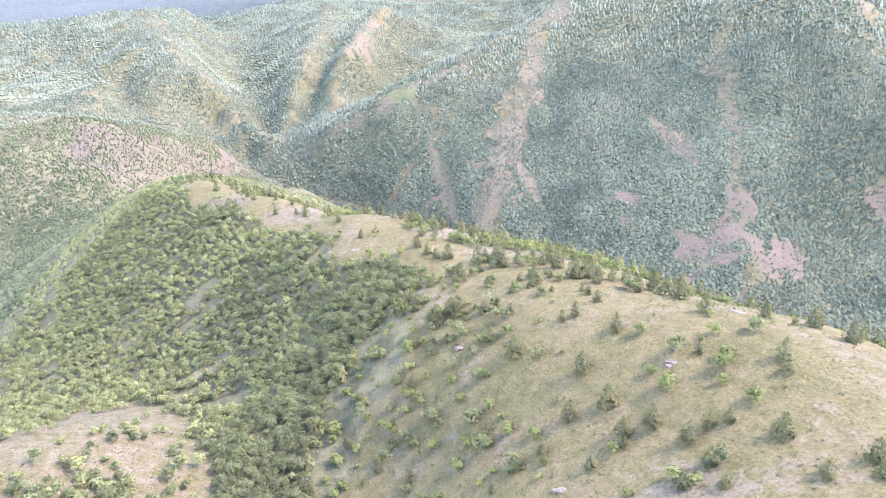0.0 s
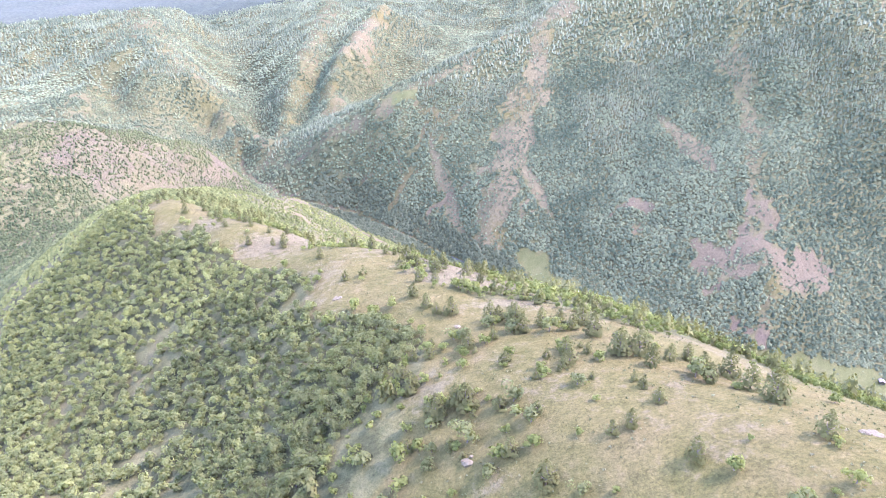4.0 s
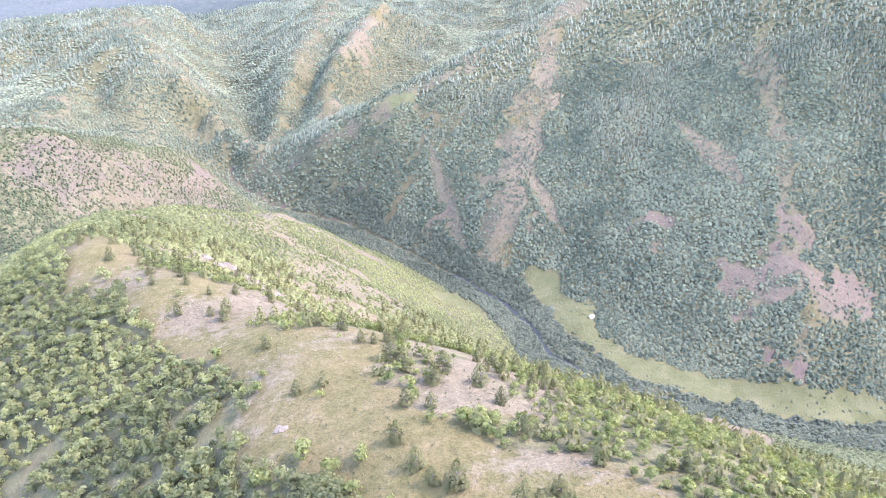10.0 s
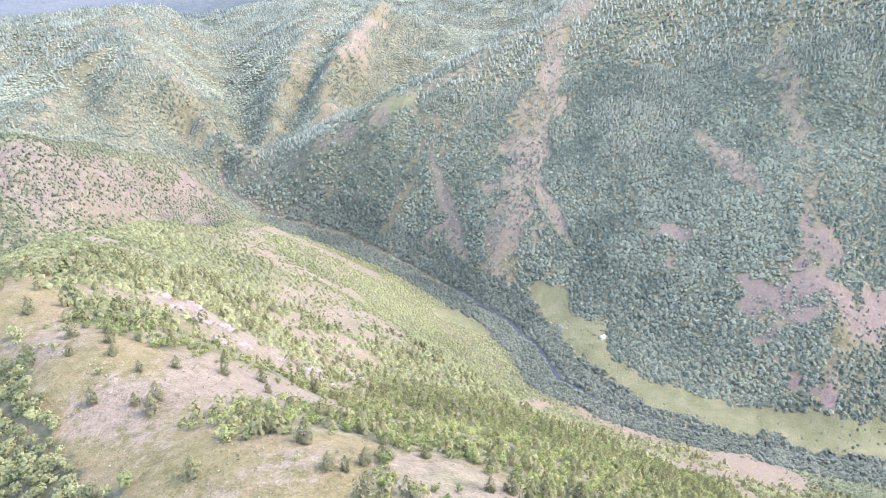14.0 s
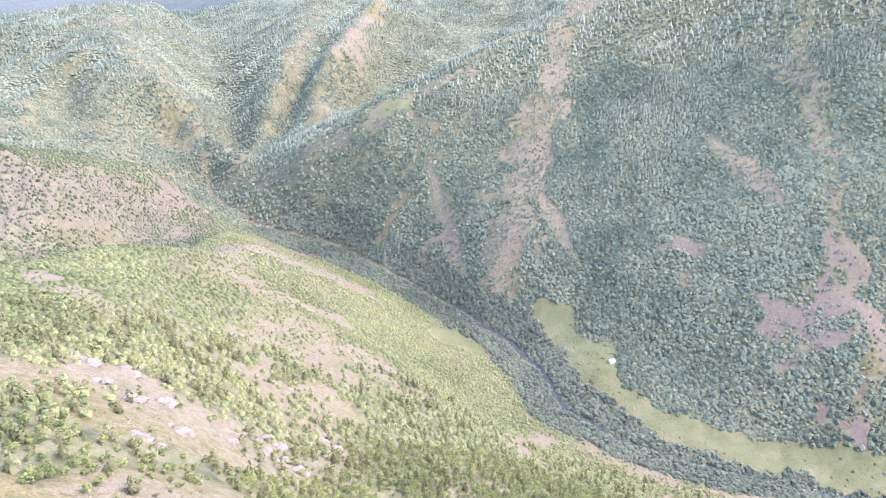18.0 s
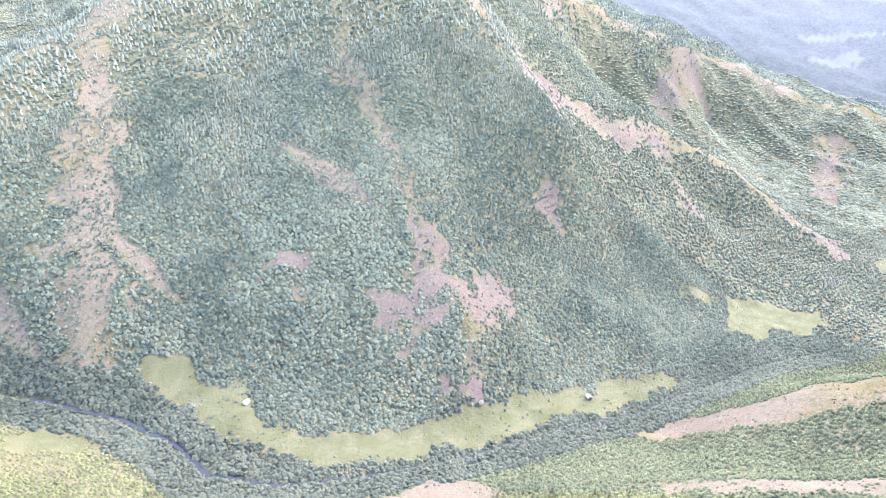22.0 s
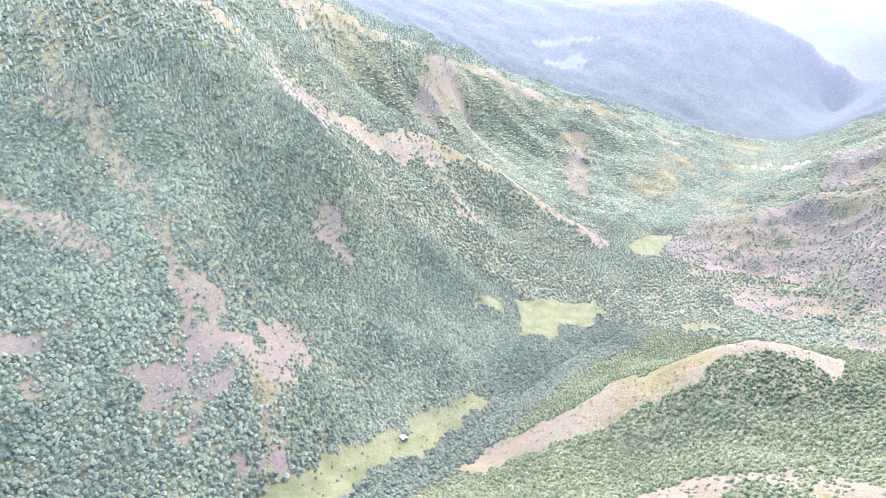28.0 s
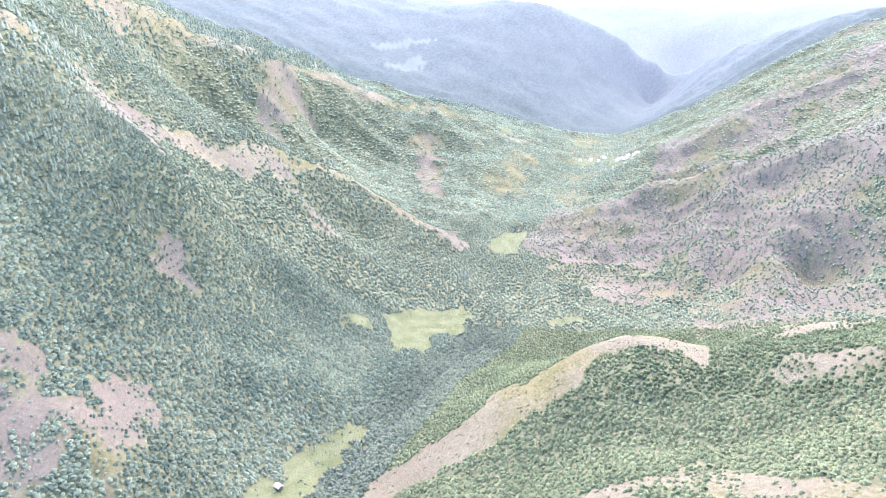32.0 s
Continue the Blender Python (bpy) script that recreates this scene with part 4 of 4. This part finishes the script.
def near_wood():
    gen = np.random.default_rng(21)
    p = jittered(-330, 330, 60, 620, 2.8, gen)
    p = p[shown(p) & (away(p) < CLOSE) & ~inside(p[:, 0], p[:, 1], DOME)]
    p = clear_of(thinned_out_of_sight(grown(p, gen, 1.3), gen, 0.3), edge, 1.9)
    west = inside(p[:, 0], p[:, 1], WEST_WOOD) | (p[:, 0] < -60) & (p[:, 1] < 300)
    a = p[west]
    w = gen.uniform(1.9, 3.8, len(a))
    scattered("western_woodland", a, w, w * gen.uniform(0.75, 1.05, len(a)), near_broad, OAK, "dense leafy oak wood covering the shaded flank of the spur", "woodland", gen)
    b = p[~west]
    w = gen.uniform(1.3, 3.3, len(b))
    tall = gen.random(len(b)) < 0.14
    close = away(b) < 150
    for who, name, shapes, mat in ((~tall & close, "flank_scrub", near_shrub, SCRUB), (~tall & ~close, "outer_flank_scrub", mid_broad, FLANK)):
        scattered(name, b[who], w[who], w[who] * gen.uniform(0.65, 0.95, who.sum()), shapes, mat, "bright green scrub and young oaks on the sunlit flank", "scrub", gen)
    scattered("flank_pines", b[tall], w[tall] * 0 + 4.2, gen.uniform(3.5, 6.5, tall.sum()), bushy_pine, FIR, "scattered small pines among the scrub", "woodland", gen)


def fir_stands(p):
    """Conifers keep to the high ground, the ribs and a few stands."""
    z = ground_z(p[:, 0], p[:, 1])
    rib = np.minimum(off_line(p[:, 0], p[:, 1], CRESTS["tan_rib"]), off_line(p[:, 0], p[:, 1], CRESTS["rock_rib"]))
    much = 0.9 * value_noise(p[:, 0], p[:, 1], 130, 71) + 0.6 * value_noise(p[:, 0], p[:, 1], 45, 72) + np.clip((z - 240) / 110, -0.7, 0.9) + np.clip(0.5 - rib / 60, 0, 0.5) + 0.3 * ((p[:, 0] < -300) & (p[:, 1] > 1150)) - 0.35
    return (much > 0) & (p[:, 1] > np.interp(p[:, 0], RX, RY) + 60)


def middle_wood():
    gen = np.random.default_rng(22)
    p = jittered(-760, 960, -60, 1150, 3.15, gen)
    d = away(p)
    p = p[shown(p) & (d >= CLOSE) & (d < MIDDLE)]
    p = thinned_out_of_sight(grown(p, gen, 1.15), gen, 0.2)
    north = p[:, 1] > np.interp(p[:, 0], RX, RY)
    bank, close = off_line(p[:, 0], p[:, 1], RIVER) < 34, away(p) < 430
    sunny = (p[:, 0] > -260) & (p[:, 0] < 0.62 * (p[:, 1] - 180)) & (p[:, 0] < 190)
    fir = fir_stands(p) & ~bank & (gen.random(len(p)) < 0.45)
    for who, name, mat, label, low, high in ((north & ~bank & ~fir, "opposite_woodland", HAZE_TINT_LEAF, "dark green broadleaf wood on the steep far side of the valley", 2.8, 5.2),
                                             (bank, "riverside_woodland", WILLOW, "tall grey-green willows and poplars lining the river", 3.8, 6.6),
                                             (~north & ~bank & sunny, "spur_scrub", FLANK, "bright green scrub on the sunlit flank of the spur", 1.8, 4.0),
                                             (~north & ~bank & ~sunny & close, "lower_scrub", LOWER, "fresh green scrub woodland on the lower slopes", 2.5, 4.8),
                                             (~north & ~bank & ~sunny & ~close, "lower_woodland", LOWER, "green scrub and young oaks over the lower hills", 2.8, 5.2)):
        q = p[who]
        w = gen.uniform(low, high, len(q)) * (0.4 + 0.6 * cover(q[:, 0], q[:, 1])[0])
        scattered(name, q, w, w * gen.uniform(0.55, 0.85, len(q)), mid_broad if name != "lower_woodland" else far_broad, mat, label, "woodland", gen, bury=0.25)
    q = p[fir]
    w = gen.uniform(2.8, 4.6, len(q))
    scattered("opposite_pines", q, w, w * gen.uniform(1.15, 1.7, len(q)), mid_fir, HAZE_TINT_PINE, "grey-green pines standing along the ribs of the far slope", "woodland", gen)


def far_wood():
    gen = np.random.default_rng(23)
    near = jittered(-1000, 1400, -100, 1650, 5.4, gen)
    near = near[shown(near) & (away(near) >= MIDDLE) & (away(near) < REMOTE)]
    near = thinned_out_of_sight(grown(near, gen, 1.2), gen, 0.12)
    rest = jittered(-1900, 2700, -380, 2700, 7.0, gen)
    rest = rest[shown(rest) & (away(rest) >= REMOTE) & (away(rest) < 2400)]
    rest = thinned_out_of_sight(grown(rest, gen, 1.2), gen, 0.12)
    for p, broad, conifer, low, high, names in ((near, far_broad, far_fir, 4.4, 7.0, ("upper_woodland", "upper_pinewood")), (rest, remote_broad, far_fir, 6.0, 9.0, ("distant_woodland", "distant_pinewood"))):
        fir = fir_stands(p) & (gen.random(len(p)) < 0.5)
        w = gen.uniform(low, high, len(p)) * (0.4 + 0.6 * cover(p[:, 0], p[:, 1])[0])
        scattered(names[0], p[~fir], w[~fir], w[~fir] * gen.uniform(0.5, 0.8, (~fir).sum()), broad, HAZE_TINT_LEAF, "distant broadleaf forest blanketing the mountainsides", "forest", gen, bury=0.25)
        scattered(names[1], p[fir], w[fir], w[fir] * gen.uniform(0.9, 1.3, fir.sum()), conifer, HAZE_TINT_PINE, "distant dark pine stands on the upper slopes", "forest", gen)


def outer_wood():
    """Woods behind and beside the flight, out of its sight."""
    gen = np.random.default_rng(25)
    p = jittered(-560, 760, -420, 520, 6.5, gen)
    p = p[~shown(p) & (away(p) < 620)]
    p = grown(p, gen, 1.2)
    w = gen.uniform(3.2, 6.0, len(p))
    scattered("southern_woodland", p, w, w * gen.uniform(0.7, 0.95, len(p)), far_broad, LOWER, "mixed oak woodland on the slopes behind the spur", "woodland", gen)


def tussocks():
    gen = np.random.default_rng(24)
    shapes = [crown_broad(gen, 7, 0.6, 2) for _ in range(5)]
    p = jittered(-110, 110, 60, 400, 1.5, gen)
    wood = cover(p[:, 0], p[:, 1])[0]
    p = p[shown(p) & (wood < 0.5) & (gen.random(len(p)) < 0.25 + 0.5 * value_noise(p[:, 0], p[:, 1], 14, 81))]
    w = gen.uniform(0.25, 0.8, len(p))
    scattered("grass_tussocks", p, w, w * 0.6, shapes, TUFT, "dry tufts of grass and low herbs on the ridge", "grass", gen)


near_wood()
middle_wood()
far_wood()
outer_wood()
tussocks()


# ---- river, rocks, huts and village ----
def part(name, bm, mat, parent, label=""):
    me = bpy.data.meshes.new(name)
    bm.to_mesh(me)
    bm.free()
    me.materials.append(mat)
    ob = new(name, me)
    ob.parent = parent
    return tagged(ob, label) if label else ob


def river():
    pts = [Vector(p) for p in along([p for p in RIVER if -30 < p[0] < 800], 10)]
    left, right = [], []
    for i, p in enumerate(pts):
        d = (pts[min(i + 1, len(pts) - 1)] - pts[max(i - 1, 0)]).to_2d().normalized()
        w = (2.6 if p.x < 150 else 1.5) + 0.7 * math.sin(i * 0.7)
        z = p.z - 0.9
        left.append((p.x - d.y * w, p.y + d.x * w, z))
        right.append((p.x + d.y * w, p.y - d.x * w, z))
    n = len(pts)
    v = np.array(left + right)
    v[:, 2] = np.tile(np.minimum(ground_z(np.array([p.x for p in pts]), np.array([p.y for p in pts])) + 1.3, 1e9), 2)
    f = np.array([(i, i + 1, n + i + 1, n + i) for i in range(n - 1)])
    tagged(new("water", mesh_from("water", v, f, WATER)), "narrow dark river in the valley floor", "river", kind="structure")


def outcrop(x, y, size, seed):
    gen = random.Random(seed)
    top = tagged(new("rock_outcrop"), "weathered pinkish-brown rock outcrop on the slope", "rock", "outcrops on the slopes")
    for k in range(gen.randint(3, 6)):
        bm = bmesh.new()
        bmesh.ops.create_icosphere(bm, subdivisions=2, radius=1)
        s = size * gen.uniform(0.35, 0.8)
        off = Vector((gen.uniform(-1, 1) * size, gen.uniform(-1, 1) * size * 0.6, 0))
        base = z_at(x + off.x, y + off.y) - z_at(x, y)
        for v in bm.verts:
            f = 1 + 0.38 * noise.noise(v.co * 1.6 + Vector((seed, k * 3, 0))) + 0.16 * noise.noise(v.co * 4.1 + Vector((k, seed, 0)))
            c = v.co * f
            c.x, c.y, c.z = round(c.x * 2.6) / 2.6 * 0.35 + c.x * 0.65, c.y, round(c.z * 2.2) / 2.2 * 0.4 + c.z * 0.6
            v.co = Vector((c.x * s * 1.25, c.y * s, c.z * s * 0.55 + base - s * 0.12)) + off
        part("boulder", bm, ROCK, top)
    top.matrix_basis = pose(x, y, z_at(x, y))


def box(bm, x0, x1, y0, y1, z0, z1):
    r = bmesh.ops.create_cube(bm, size=1)
    for v in r["verts"]:
        v.co = Vector(((x0 + x1) / 2 + v.co.x * (x1 - x0), (y0 + y1) / 2 + v.co.y * (y1 - y0), (z0 + z1) / 2 + v.co.z * (z1 - z0)))


def house(name, label, x, y, turn, long, deep, tall, roof_mat, wall_mat, group=""):
    top = tagged(new(name), label, "house", group)
    bm = bmesh.new()
    box(bm, -long / 2, long / 2, -deep / 2, deep / 2, -1.2, tall)
    for sx in (-1, 1):
        g = [bm.verts.new((sx * (long / 2 - 0.02), yy, zz)) for yy, zz in ((-deep / 2, tall), (deep / 2, tall), (0, tall + deep * 0.32))]
        bm.faces.new(g)
    part("wall", bm, wall_mat, top)
    for side in (-1, 1):
        bm = bmesh.new()
        a, b, th = deep / 2 + 0.45, tall - 0.29, 0.18
        ridge = tall + deep * 0.32
        lo, hi = [], []
        for xx in (-long / 2 - 0.4, long / 2 + 0.4):
            lo += [(xx, side * a, b), (xx, 0, ridge)]
        vs = [bm.verts.new(p) for p in lo] + [bm.verts.new((p[0], p[1], p[2] + th)) for p in lo]
        for f in ((0, 1, 3, 2), (4, 6, 7, 5), (0, 2, 6, 4), (1, 5, 7, 3), (0, 4, 5, 1), (2, 3, 7, 6)):
            bm.faces.new([vs[i] for i in f])
        bmesh.ops.recalc_face_normals(bm, faces=bm.faces)
        part("roof_slope", bm, roof_mat, top)
    for k in range(max(1, int(long / 3))):
        for side in (-1, 1):
            bm = bmesh.new()
            cx = -long / 2 + (k + 0.5) * long / max(1, int(long / 3))
            box(bm, cx - 0.45, cx + 0.45, side * deep / 2 - 0.03, side * deep / 2 + 0.03, tall * 0.4, tall * 0.8)
            part("window", bm, GLASS, top)
    bm = bmesh.new()
    box(bm, long / 2 - 0.03, long / 2 + 0.04, -0.5, 0.5, 0, min(2.0, tall * 0.8))
    part("door", bm, WOOD, top)
    bm = bmesh.new()
    box(bm, long * 0.2, long * 0.2 + 0.6, -0.6, 0, tall, tall + deep * 0.32 + 0.7)
    part("chimney", bm, wall_mat, top)
    top.matrix_basis = pose(x, y, z_at(x, y) + 0.2, 0, 0, turn)


river()
OUTCROPS = [(20, 92), (59, 132), (64, 131), (44, 113), (3, 146), (1, 195), (-36, 226), (-110, 386), (-99, 383), (-80, 355), (-81, 374), (-73, 388), (-60, 392), (-50, 415), (-120, 398),
            (-109, 404), (-70, 399), (-53, 392), (-50, 427), (-41, 572), (-91, 392), (-64, 404)]
for k, (x, y) in enumerate(OUTCROPS):
    outcrop(x, y, 1.1 if y < 240 else 3.2, k + 3)
house("hut", "small white-walled hut at the foot of the wood", 146, 744, 25, 4.6, 3.6, 1.9, TIN, PLASTER)
house("hut", "stone hut with a grey roof in the riverside meadow", 431, 613, 70, 6.0, 4.4, 1.8, TILE, ROCK)
VILLAGE = [(1940, 587), (1943, 534), (1987, 524), (1984, 562), (1960, 560), (1852, 465), (1830, 456), (1870, 471), (1872, 429), (1885, 452), (1856, 436), (1838, 474)]
for k, (x, y) in enumerate(VILLAGE):
    house("village_house", "small village house with a pitched roof among trees", x, y, k * 37 % 180, 11, 8, 4.5, (RED_TILE, TILE, TIN)[k % 3], PLASTER, "village houses")
